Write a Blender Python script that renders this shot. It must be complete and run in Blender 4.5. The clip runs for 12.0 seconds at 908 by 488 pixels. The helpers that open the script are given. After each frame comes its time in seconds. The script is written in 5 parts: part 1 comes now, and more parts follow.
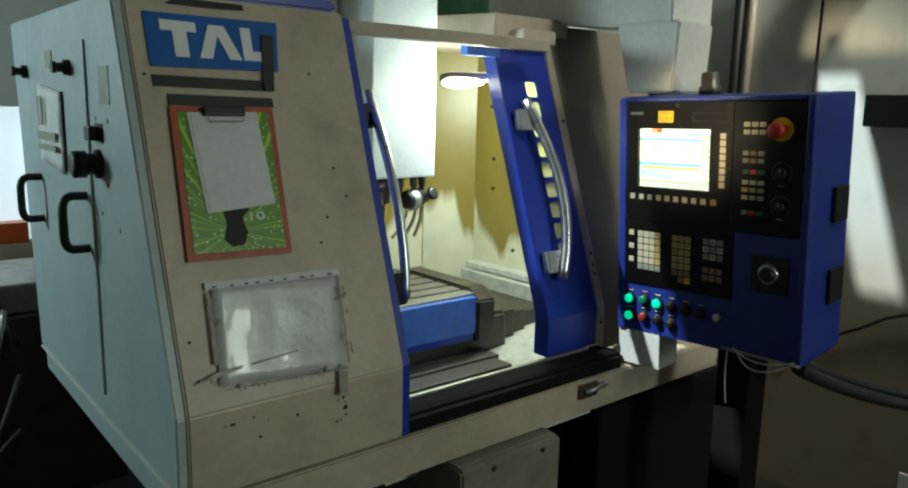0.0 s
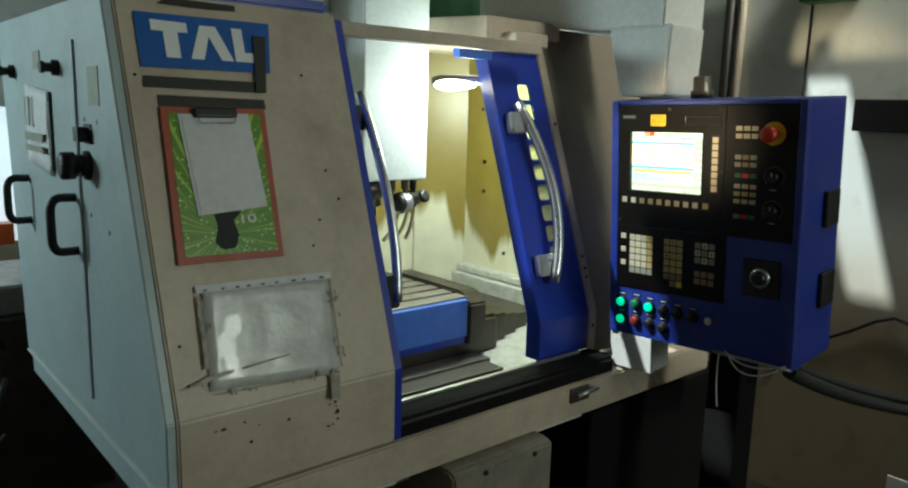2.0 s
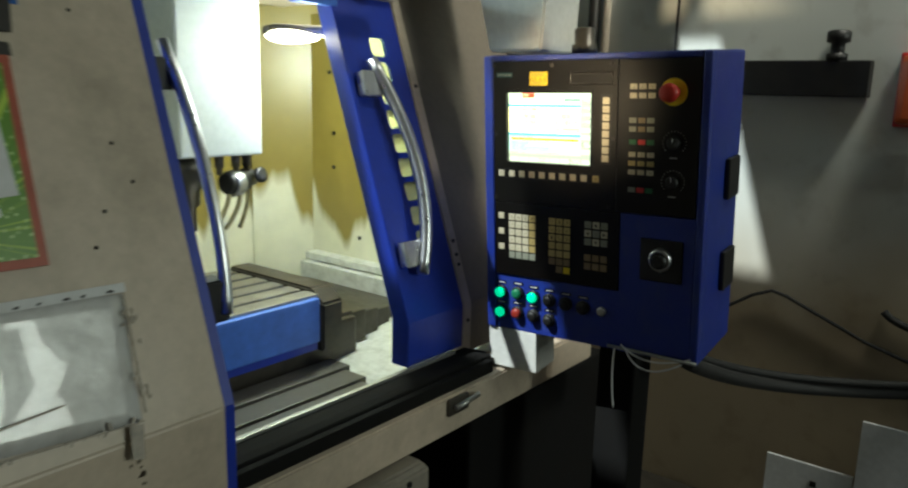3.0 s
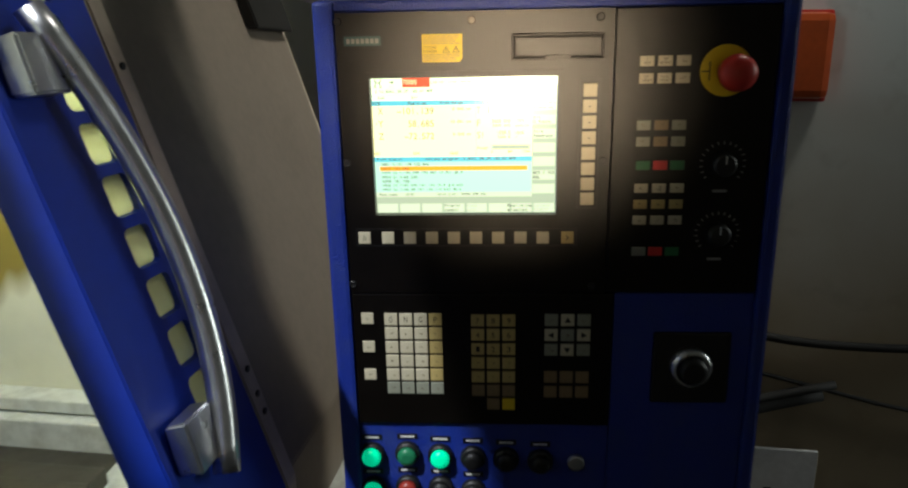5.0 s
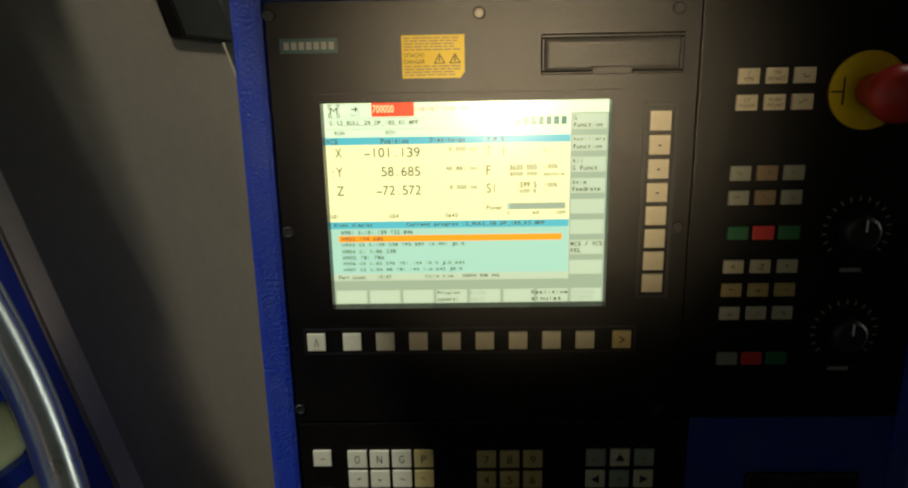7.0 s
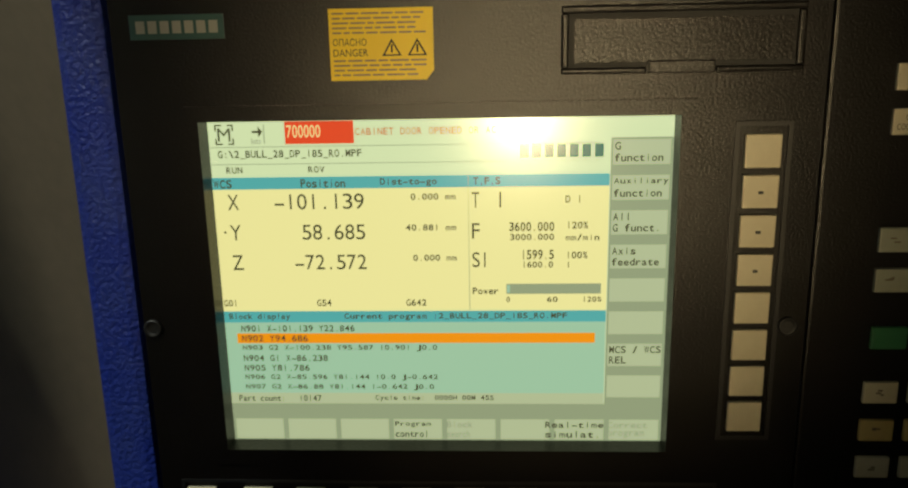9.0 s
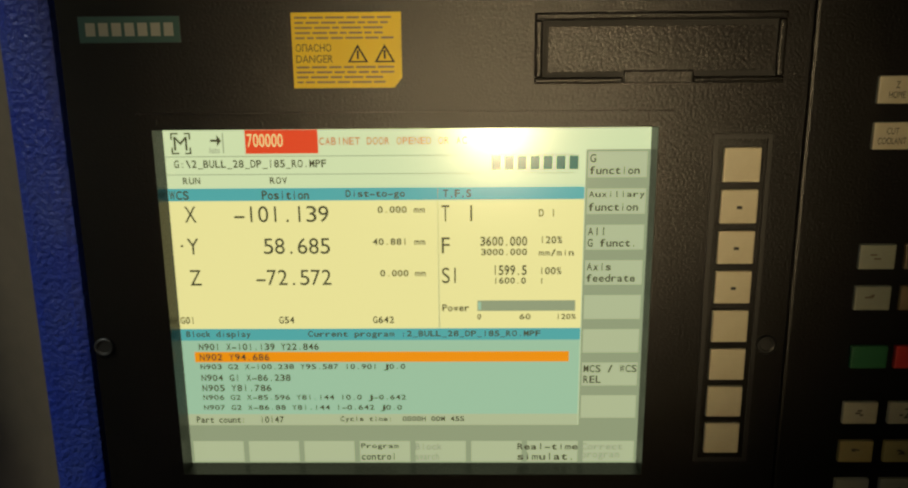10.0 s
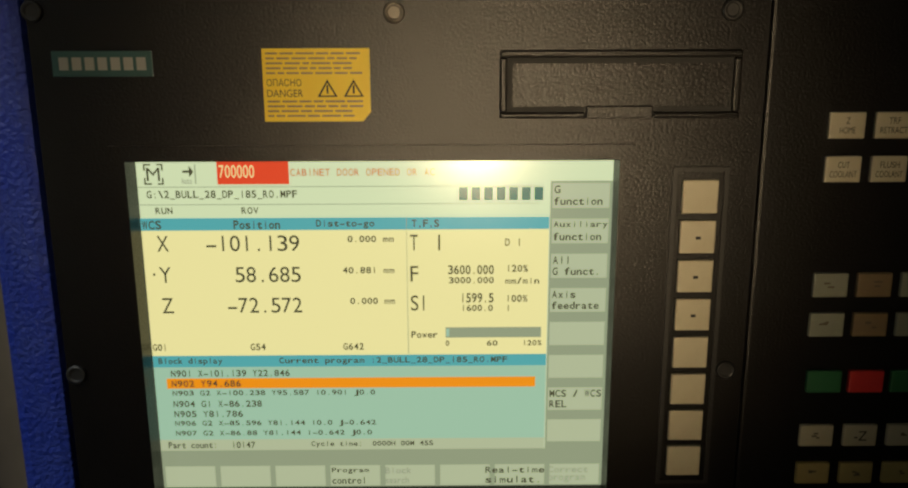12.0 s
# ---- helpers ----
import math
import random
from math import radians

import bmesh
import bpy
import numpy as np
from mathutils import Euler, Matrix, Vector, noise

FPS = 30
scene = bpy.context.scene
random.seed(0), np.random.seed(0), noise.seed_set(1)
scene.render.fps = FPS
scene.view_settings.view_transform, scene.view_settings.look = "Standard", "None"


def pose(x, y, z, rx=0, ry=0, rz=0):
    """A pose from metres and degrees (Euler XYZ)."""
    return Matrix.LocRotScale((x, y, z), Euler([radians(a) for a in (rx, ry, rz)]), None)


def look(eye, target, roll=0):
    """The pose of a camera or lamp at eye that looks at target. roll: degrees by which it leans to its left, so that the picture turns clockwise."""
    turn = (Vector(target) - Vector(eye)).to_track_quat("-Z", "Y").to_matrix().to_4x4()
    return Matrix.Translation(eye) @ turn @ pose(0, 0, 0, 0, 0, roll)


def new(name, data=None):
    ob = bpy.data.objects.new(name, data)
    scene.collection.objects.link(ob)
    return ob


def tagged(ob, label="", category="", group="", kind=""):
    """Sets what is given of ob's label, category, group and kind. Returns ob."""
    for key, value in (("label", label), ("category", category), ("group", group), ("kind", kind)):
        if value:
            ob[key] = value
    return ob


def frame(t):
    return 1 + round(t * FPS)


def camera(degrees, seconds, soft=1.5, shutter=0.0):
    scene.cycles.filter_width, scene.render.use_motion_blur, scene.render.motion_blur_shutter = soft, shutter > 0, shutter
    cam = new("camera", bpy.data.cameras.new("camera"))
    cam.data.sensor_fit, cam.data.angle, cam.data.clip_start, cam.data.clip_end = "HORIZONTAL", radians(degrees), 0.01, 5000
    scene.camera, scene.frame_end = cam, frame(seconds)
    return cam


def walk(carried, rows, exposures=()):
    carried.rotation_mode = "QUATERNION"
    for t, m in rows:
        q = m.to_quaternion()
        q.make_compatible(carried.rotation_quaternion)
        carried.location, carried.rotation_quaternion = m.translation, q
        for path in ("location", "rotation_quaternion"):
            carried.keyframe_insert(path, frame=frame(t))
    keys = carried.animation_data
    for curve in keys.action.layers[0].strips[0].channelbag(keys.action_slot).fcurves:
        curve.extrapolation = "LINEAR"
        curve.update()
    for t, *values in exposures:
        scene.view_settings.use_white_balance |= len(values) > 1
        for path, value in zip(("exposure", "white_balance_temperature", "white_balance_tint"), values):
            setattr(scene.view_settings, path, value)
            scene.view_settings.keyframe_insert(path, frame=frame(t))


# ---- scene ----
cam = camera(62.0, 12.0, soft=2.1, shutter=0.4)
PATH = [
    (0, (-0.076, -0.103, 1.597), (1.183, 1.409, 1.239), 1.3),
    (0.5, (-0.078, -0.104, 1.601), (1.18, 1.408, 1.238), 1.2),
    (1, (-0.082, -0.104, 1.599), (1.179, 1.408, 1.247), 1.0),
    (1.5, (-0.084, -0.108, 1.602), (1.175, 1.406, 1.251), 1.0),
    (2, (-0.078, -0.09, 1.598), (1.205, 1.403, 1.246), 1.6),
    (2.5, (0.014, 0.046, 1.57), (1.415, 1.432, 1.228), 1.3),
    (3, (0.17, 0.177, 1.557), (1.714, 1.383, 1.153), 1.5),
    (3.5, (0.364, 0.422, 1.585), (2.011, 1.464, 1.138), -0.6),
    (3.7, (0.385, 0.497, 1.576), (2.097, 1.43, 1.135), 0.4),
    (5.3, (0.895, 1.009, 1.568), (2.825, 1.222, 1.088), 0.1),
    (5.5, (0.944, 1.005, 1.566), (2.871, 1.245, 1.088), 0.3),
    (6, (1.017, 1.008, 1.563), (2.942, 1.286, 1.097), 0.4),
    (6.5, (1.053, 1.033, 1.568), (2.995, 1.227, 1.133), 0.7),
    (8.3, (1.262, 1.043, 1.555), (3.211, 1.212, 1.136), -0.1),
    (8.5, (1.286, 1.037, 1.552), (3.234, 1.252, 1.156), 0.1),
    (9, (1.322, 1.034, 1.554), (3.28, 1.264, 1.212), 0.4),
    (9.5, (1.331, 1.038, 1.556), (3.293, 1.226, 1.217), 0.7),
    (10, (1.337, 1.033, 1.556), (3.303, 1.198, 1.228), 0.9),
    (10.5, (1.334, 1.026, 1.56), (3.305, 1.188, 1.256), 0.9),
    (11, (1.332, 1.02, 1.57), (3.3, 1.156, 1.242), 1.3),
    (11.5, (1.329, 1.021, 1.57), (3.301, 1.142, 1.263), 1.2),
    (12, (1.331, 1.026, 1.566), (3.305, 1.147, 1.263), 1.1),
]
EXPOSURES = [(0, 0.3, 6300, -2), (2.5, 0.35, 6350, 0), (3.3, 0.4, 6400, 2), (3.7, 0.3, 6400, 4), (5.3, -0.35, 6350, 10), (6.0, -0.45, 6300, 10), (6.6, -0.65, 6400, 6), (8.3, -1.2, 7200, -2), (9.5, -1.43, 7300, -1), (12, -1.43, 6900, 6)]
walk(cam, [(t, look(eye, target, roll)) for t, eye, target, roll in PATH], EXPOSURES)

# ---- world and lights ----
world = bpy.data.worlds.new("sky")
scene.world = world
world.use_nodes = True
wn = world.node_tree
sky = wn.nodes.new("ShaderNodeTexSky")
sky.sky_type, sky.sun_disc = "NISHITA", False
sky.sun_elevation, sky.sun_rotation = radians(49.8), radians(-61.1)
wn.links.new(sky.outputs[0], wn.nodes["Background"].inputs[0])
wn.nodes["Background"].inputs[1].default_value = 0.07


def area_lamp(name, eye, target, sx, sy, watts, colour, spread=180):
    data = bpy.data.lights.new(name, "AREA")
    data.shape, data.size, data.size_y, data.energy, data.color = "RECTANGLE", sx, sy, watts, colour
    data.spread = radians(spread)
    ob = new(name, data)
    ob.matrix_world = look(eye, target)
    return ob


# sun through two slots added to the unseen ceiling
sun = bpy.data.lights.new("sun", "SUN")
sun.energy, sun.angle, sun.color = 5.0, radians(0.6), (0.94, 0.98, 1.0)
new("sun", sun).matrix_world = look((0, 0, 0), (1, -0.551, -1.35))
# stand-in daylight: in an assumed gate behind the camera and a made-up west window
area_lamp("south_stand_in", (2.4, -4.3, 2.45), (1.2, 1.3, 1.3), 0.6, 1.6, 49, (0.95, 1.0, 0.9))
area_lamp("west_stand_in", (-1.57, 3.3, 2.12), (0.36, 1.9, 1.3), 0.7, 0.6, 32, (0.78, 0.96, 1.0))
# fill for the east wall, set in the made-up square ceiling opening
area_lamp("east_wall_fill", (2.4, -0.3, 4.38), (2.8, 1.1, 2.3), 0.6, 0.8, 12, (1.0, 0.95, 0.84), 60)
# weak warm fill behind the camera, no lamp is known there
fill_light = bpy.data.lights.new("warm_fill", "POINT")
fill_light.energy, fill_light.color, fill_light.shadow_soft_size = 1.5, (1.0, 0.72, 0.45), 0.09
new("warm_fill", fill_light).location = (-1.5, 0.62, 1.28)
# fixed stand-in for a warm torch carried with the camera, aimed at the panel
torch_light = bpy.data.lights.new("torch_stand_in", "SPOT")
torch_light.energy, torch_light.color, torch_light.shadow_soft_size = 200, (1.0, 0.76, 0.48), 0.06
torch_light.spot_size, torch_light.spot_blend = radians(14), 1.0
new("torch_stand_in", torch_light).matrix_world = look((-0.065, 0.845, 1.352), (1.66, 1.038, 1.553))
# the machine's own work lamp
tube = bpy.data.lights.new("work_lamp_tube", "POINT")
tube.energy, tube.color, tube.shadow_soft_size = 19, (0.92, 1.0, 0.88), 0.05
new("work_lamp_tube", tube).location = (1.585, 1.70, 1.64)


# ---- materials ----
def nodes_of(name):
    m = bpy.data.materials.new(name)
    m.use_nodes = True
    return m, m.node_tree.nodes, m.node_tree.links, m.node_tree.nodes["Principled BSDF"]


def surface(name, colour, rough=0.5, metal=0.0, dirt=None, amount=0.3, scale=6.0, grain=60.0, bump=0.05, spec=0.5, coat=0.0, vary=1.0):
    """Paint, metal or plastic with blotches of dirt at one size and grain at another."""
    m, n, l, p = nodes_of(name)
    dirt = dirt or tuple(c * 0.55 for c in colour)
    tc = n.new("ShaderNodeTexCoord")
    big, fine = n.new("ShaderNodeTexNoise"), n.new("ShaderNodeTexNoise")
    big.inputs["Scale"].default_value, big.inputs["Detail"].default_value = scale, 8
    big.inputs["Roughness"].default_value = 0.65
    fine.inputs["Scale"].default_value, fine.inputs["Detail"].default_value = grain, 4
    for t in (big, fine):
        l.new(tc.outputs["Object"], t.inputs["Vector"])
    ramp = n.new("ShaderNodeValToRGB")
    ramp.color_ramp.elements[0].position, ramp.color_ramp.elements[1].position = 0.45, 0.75
    l.new(big.outputs["Fac"], ramp.inputs["Fac"])
    amt = n.new("ShaderNodeMath")
    amt.operation = "MULTIPLY"
    amt.inputs[1].default_value = amount
    l.new(ramp.outputs["Color"], amt.inputs[0])
    mix = n.new("ShaderNodeMix")
    mix.data_type = "RGBA"
    mix.inputs["A"].default_value, mix.inputs["B"].default_value = (*colour, 1), (*dirt, 1)
    l.new(amt.outputs[0], mix.inputs["Factor"])
    var = n.new("ShaderNodeMix")
    var.data_type, var.blend_type = "RGBA", "MULTIPLY"
    var.inputs["Factor"].default_value = 0.25
    l.new(mix.outputs["Result"], var.inputs["A"])
    l.new(fine.outputs["Fac"], var.inputs["B"])
    l.new(var.outputs["Result"], p.inputs["Base Color"])
    rr = n.new("ShaderNodeMapRange")
    rr.inputs["To Min"].default_value, rr.inputs["To Max"].default_value = max(0.03, rough - 0.1 * vary), min(1, rough + 0.15 * vary)
    l.new(big.outputs["Fac"], rr.inputs["Value"])
    l.new(rr.outputs["Result"], p.inputs["Roughness"])
    bp = n.new("ShaderNodeBump")
    bp.inputs["Strength"].default_value, bp.inputs["Distance"].default_value = bump, 0.002
    l.new(fine.outputs["Fac"], bp.inputs["Height"])
    l.new(bp.outputs["Normal"], p.inputs["Normal"])
    p.inputs["Metallic"].default_value = metal
    p.inputs["Specular IOR Level"].default_value = spec
    p.inputs["Coat Weight"].default_value = coat
    return m


def plain(name, colour, rough=0.5, metal=0.0, glow=0.0):
    m, n, l, p = nodes_of(name)
    p.inputs["Base Color"].default_value = (*colour, 1)
    p.inputs["Roughness"].default_value, p.inputs["Metallic"].default_value = rough, metal
    if glow:
        p.inputs["Emission Color"].default_value, p.inputs["Emission Strength"].default_value = (*colour, 1), glow
    return m


def screen_colour(name, colour, glow=1.0):
    m, n, l, p = nodes_of(name)
    p.inputs["Base Color"].default_value, p.inputs["Roughness"].default_value = (0.02, 0.02, 0.02, 1), 0.17
    p.inputs["Specular IOR Level"].default_value = 0.3
    p.inputs["Emission Color"].default_value, p.inputs["Emission Strength"].default_value = (*colour, 1), glow
    return m


CREAM = surface("cream_paint", (0.57, 0.475, 0.37), 0.45, dirt=(0.22, 0.18, 0.125), amount=0.6, scale=3.6, bump=0.04)
HEAD_WHITE = surface("white_head_paint", (0.42, 0.45, 0.45), 0.4, dirt=(0.38, 0.38, 0.34), amount=0.35, scale=4.0)
CREAM_WHITE = surface("off_white_paint", (0.72, 0.72, 0.68), 0.4, dirt=(0.42, 0.38, 0.28), amount=0.3, scale=5.0)
GREY_BLUE = surface("grey_blue_paint", (0.42, 0.5, 0.52), 0.42, dirt=(0.25, 0.29, 0.3), amount=0.35, scale=3.0)
BLUE = surface("blue_paint", (0.012, 0.032, 0.28), 0.34, dirt=(0.05, 0.075, 0.22), amount=0.5, scale=24.0, grain=420, bump=0.7)
BLUE_DOOR = surface("blue_door_paint", (0.008, 0.035, 0.38), 0.35, dirt=(0.01, 0.02, 0.2), amount=0.35, scale=8.0, bump=0.05)
BLUE_LIGHT = surface("light_blue_paint", (0.07, 0.2, 0.75), 0.4, dirt=(0.03, 0.06, 0.25), amount=0.4, scale=9.0)
BLACK = surface("black_plastic", (0.006, 0.006, 0.0065), 0.45, dirt=(0.03, 0.028, 0.025), amount=0.5, scale=12, bump=0.08)
PLATE = surface("dark_brown_plastic", (0.0036, 0.0026, 0.002), 0.31, dirt=(0.0085, 0.0065, 0.005), amount=0.5, scale=22, grain=900, bump=0.14, spec=0.3, vary=0.25)
RUBBER = surface("black_rubber", (0.015, 0.015, 0.015), 0.7, amount=0.2)
STEEL = surface("worn_steel", (0.42, 0.42, 0.4), 0.4, 0.9, dirt=(0.16, 0.14, 0.11), amount=0.6, scale=14, grain=150, bump=0.08)
CHROME = surface("chrome", (0.72, 0.73, 0.75), 0.28, 1.0, amount=0.15, scale=25, bump=0.0)
DARK_STEEL = surface("oily_dark_steel", (0.1, 0.09, 0.075), 0.35, 0.6, dirt=(0.03, 0.028, 0.024), amount=0.7, scale=10, bump=0.15)
TRAY = surface("pale_tray_paint", (0.7, 0.72, 0.66), 0.35, dirt=(0.3, 0.3, 0.24), amount=0.6, scale=26, bump=0.1)
OIL_DARK = surface("dark_floor_concrete", (0.05, 0.047, 0.043), 0.55, dirt=(0.015, 0.014, 0.013), amount=0.8, scale=2.5, bump=0.3)
CEIL = surface("ceiling_sheet", (0.2, 0.2, 0.19), 0.7, amount=0.3, scale=1.0)
PATCH_WHITE = surface("light_patch_white", (0.86, 0.88, 0.9), 0.5, dirt=(0.6, 0.58, 0.52), amount=0.35, scale=7)
PAPER = surface("white_paper", (0.72, 0.72, 0.73), 0.6, dirt=(0.5, 0.5, 0.5), amount=0.4, scale=9, bump=0.02)
KEYCAP = surface("ivory_key", (0.62, 0.56, 0.4), 0.45, dirt=(0.4, 0.34, 0.22), amount=0.5, scale=40)
KEY_AMBER = surface("amber_key", (0.55, 0.42, 0.16), 0.45, dirt=(0.35, 0.25, 0.09), amount=0.5, scale=40)
KEY_GREY = surface("grey_key", (0.3, 0.31, 0.24), 0.45, dirt=(0.2, 0.2, 0.15), amount=0.5, scale=40)
KEY_BROWN = surface("brown_key", (0.26, 0.18, 0.09), 0.45, amount=0.4, scale=40)
KEY_YELLOW = plain("yellow_key", (0.75, 0.55, 0.02), 0.4)
KEY_RED = plain("red_key", (0.6, 0.03, 0.03), 0.4)
KEY_GREEN = plain("green_key", (0.02, 0.14, 0.05), 0.4)
YELLOW = surface("yellow_label", (0.88, 0.62, 0.0), 0.45, dirt=(0.6, 0.42, 0.03), amount=0.4, scale=30)
RED = surface("red_plastic", (0.55, 0.03, 0.02), 0.35, amount=0.3, scale=20)
INK = plain("black_ink", (0.012, 0.012, 0.012), 0.7)
WHITE_INK = plain("white_ink", (0.75, 0.75, 0.75), 0.6)
TEAL = plain("teal_plate", (0.02, 0.08, 0.08), 0.4)
ORANGE = surface("orange_plastic", (0.6, 0.1, 0.02), 0.3, amount=0.4, scale=12)


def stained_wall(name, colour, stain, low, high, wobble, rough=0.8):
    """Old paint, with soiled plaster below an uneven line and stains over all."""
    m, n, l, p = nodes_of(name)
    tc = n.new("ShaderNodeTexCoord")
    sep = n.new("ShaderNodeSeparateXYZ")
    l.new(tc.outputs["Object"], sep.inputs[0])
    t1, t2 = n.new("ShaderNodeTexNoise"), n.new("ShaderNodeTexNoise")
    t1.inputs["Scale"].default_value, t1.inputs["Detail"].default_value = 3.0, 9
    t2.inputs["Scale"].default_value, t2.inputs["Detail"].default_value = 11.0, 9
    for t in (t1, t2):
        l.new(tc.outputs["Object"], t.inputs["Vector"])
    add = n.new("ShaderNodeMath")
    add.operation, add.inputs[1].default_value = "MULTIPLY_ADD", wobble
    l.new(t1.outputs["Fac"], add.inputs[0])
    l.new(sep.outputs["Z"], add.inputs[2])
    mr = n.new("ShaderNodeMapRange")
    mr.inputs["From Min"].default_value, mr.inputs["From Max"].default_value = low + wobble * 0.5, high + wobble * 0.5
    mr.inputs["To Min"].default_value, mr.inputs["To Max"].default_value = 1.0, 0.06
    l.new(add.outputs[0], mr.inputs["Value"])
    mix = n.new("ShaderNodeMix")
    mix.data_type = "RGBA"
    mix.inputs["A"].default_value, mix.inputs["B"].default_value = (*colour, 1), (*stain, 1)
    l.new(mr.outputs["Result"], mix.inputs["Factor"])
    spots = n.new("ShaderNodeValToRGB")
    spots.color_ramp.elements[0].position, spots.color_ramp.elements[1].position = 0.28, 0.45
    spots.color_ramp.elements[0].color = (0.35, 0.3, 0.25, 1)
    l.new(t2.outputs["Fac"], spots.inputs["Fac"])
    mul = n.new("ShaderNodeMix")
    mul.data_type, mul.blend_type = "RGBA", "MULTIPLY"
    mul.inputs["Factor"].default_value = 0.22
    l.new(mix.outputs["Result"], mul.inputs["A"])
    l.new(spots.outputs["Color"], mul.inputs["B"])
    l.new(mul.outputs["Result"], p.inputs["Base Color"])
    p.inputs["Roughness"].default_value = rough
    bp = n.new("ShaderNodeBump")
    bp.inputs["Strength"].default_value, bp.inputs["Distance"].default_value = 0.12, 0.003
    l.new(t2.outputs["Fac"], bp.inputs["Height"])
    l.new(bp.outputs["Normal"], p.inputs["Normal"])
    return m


WALL = stained_wall("old_white_wall", (0.64, 0.67, 0.64), (0.36, 0.295, 0.2), 0.8, 1.4, 0.5)


# darker copy of the wall paint: unseen walls bounce less light on the panel
DIM_WALL = stained_wall("darkened_wall", (0.24, 0.23, 0.2), (0.1, 0.09, 0.07), 0.85, 1.45, 0.5)


def oil_stained(name):
    """Pale enclosure sheet, with dark mustard oil that has run down in drips."""
    m, n, l, p = nodes_of(name)
    tc = n.new("ShaderNodeTexCoord")
    sep = n.new("ShaderNodeSeparateXYZ")
    l.new(tc.outputs["Object"], sep.inputs[0])
    mp = n.new("ShaderNodeMapping")
    mp.inputs["Scale"].default_value = (5.0, 5.0, 0.22)
    l.new(tc.outputs["Object"], mp.inputs["Vector"])
    t1 = n.new("ShaderNodeTexNoise")
    t1.inputs["Scale"].default_value, t1.inputs["Detail"].default_value = 1.0, 2.5
    l.new(mp.outputs["Vector"], t1.inputs["Vector"])
    add = n.new("ShaderNodeMath")
    add.operation, add.inputs[1].default_value = "MULTIPLY_ADD", 1.1
    l.new(t1.outputs["Fac"], add.inputs[0])
    l.new(sep.outputs["Z"], add.inputs[2])
    mr = n.new("ShaderNodeMapRange")
    mr.inputs["From Min"].default_value, mr.inputs["From Max"].default_value = 1.66, 1.72
    l.new(add.outputs[0], mr.inputs["Value"])
    mix = n.new("ShaderNodeMix")
    mix.data_type = "RGBA"
    mix.inputs["A"].default_value, mix.inputs["B"].default_value = (0.8, 0.79, 0.6, 1), (0.29, 0.225, 0.05, 1)
    l.new(mr.outputs["Result"], mix.inputs["Factor"])
    t2 = n.new("ShaderNodeTexNoise")
    t2.inputs["Scale"].default_value, t2.inputs["Detail"].default_value = 14.0, 8
    l.new(tc.outputs["Object"], t2.inputs["Vector"])
    mul = n.new("ShaderNodeMix")
    mul.data_type, mul.blend_type = "RGBA", "MULTIPLY"
    mul.inputs["Factor"].default_value = 0.25
    l.new(mix.outputs["Result"], mul.inputs["A"])
    l.new(t2.outputs["Fac"], mul.inputs["B"])
    l.new(mul.outputs["Result"], p.inputs["Base Color"])
    p.inputs["Roughness"].default_value = 0.35
    return m


OILED = oil_stained("oil_stained_sheet")


def frosted(name, colour):
    m, n, l, p = nodes_of(name)
    p.inputs["Base Color"].default_value, p.inputs["Roughness"].default_value = (*colour, 1), 0.45
    tr = n.new("ShaderNodeBsdfTranslucent")
    tr.inputs["Color"].default_value = (*colour, 1)
    mx = n.new("ShaderNodeMixShader")
    mx.inputs[0].default_value = 0.6
    l.new(p.outputs[0], mx.inputs[1])
    l.new(tr.outputs[0], mx.inputs[2])
    l.new(mx.outputs[0], n["Material Output"].inputs["Surface"])
    return m


PANE = frosted("frosted_pane", (0.8, 0.8, 0.5))


# ---- builders ----
def join_box(bm, x0, x1, y0, y1, z0, z1, bevel=0.0, m=None):
    r = bmesh.ops.create_cube(bm, size=1)["verts"]
    for v in r:
        v.co = Vector(((x0 + x1) / 2 + v.co.x * (x1 - x0), (y0 + y1) / 2 + v.co.y * (y1 - y0), (z0 + z1) / 2 + v.co.z * (z1 - z0)))
    if bevel:
        edges = list({e for v in r for e in v.link_edges})
        out = bmesh.ops.bevel(bm, geom=edges, offset=bevel, segments=2, affect="EDGES", profile=0.6)
        r = list({v for v in out["verts"]} | {v for v in r if v.is_valid})
    if m is not None:
        bmesh.ops.transform(bm, matrix=m, verts=[v for v in r if v.is_valid])
    return bm


def ring(u0, u1, v0, v1, i0, i1, j0, j1, d0, d1):
    """A flat frame with an opening, in millimetres to the right, up and away from the operator."""
    bm = bmesh.new()
    loops = []
    for d in (d0, d1):
        for a0, a1, b0, b1 in ((u0, u1, v0, v1), (i0, i1, j0, j1)):
            loops.append([bm.verts.new((d / 1000, -u / 1000, v / 1000)) for u, v in ((a0, b0), (a1, b0), (a1, b1), (a0, b1))])
    fo, fi, bo, bi = loops
    for k in range(4):
        n = (k + 1) % 4
        bm.faces.new((fo[k], fo[n], fi[n], fi[k])), bm.faces.new((bo[k], bo[n], bi[n], bi[k]))
        bm.faces.new((fo[k], fo[n], bo[n], bo[k])), bm.faces.new((fi[k], fi[n], bi[n], bi[k]))
    bmesh.ops.recalc_face_normals(bm, faces=bm.faces)
    return bm


def boxed(*a, **k):
    return join_box(bmesh.new(), *a, **k)


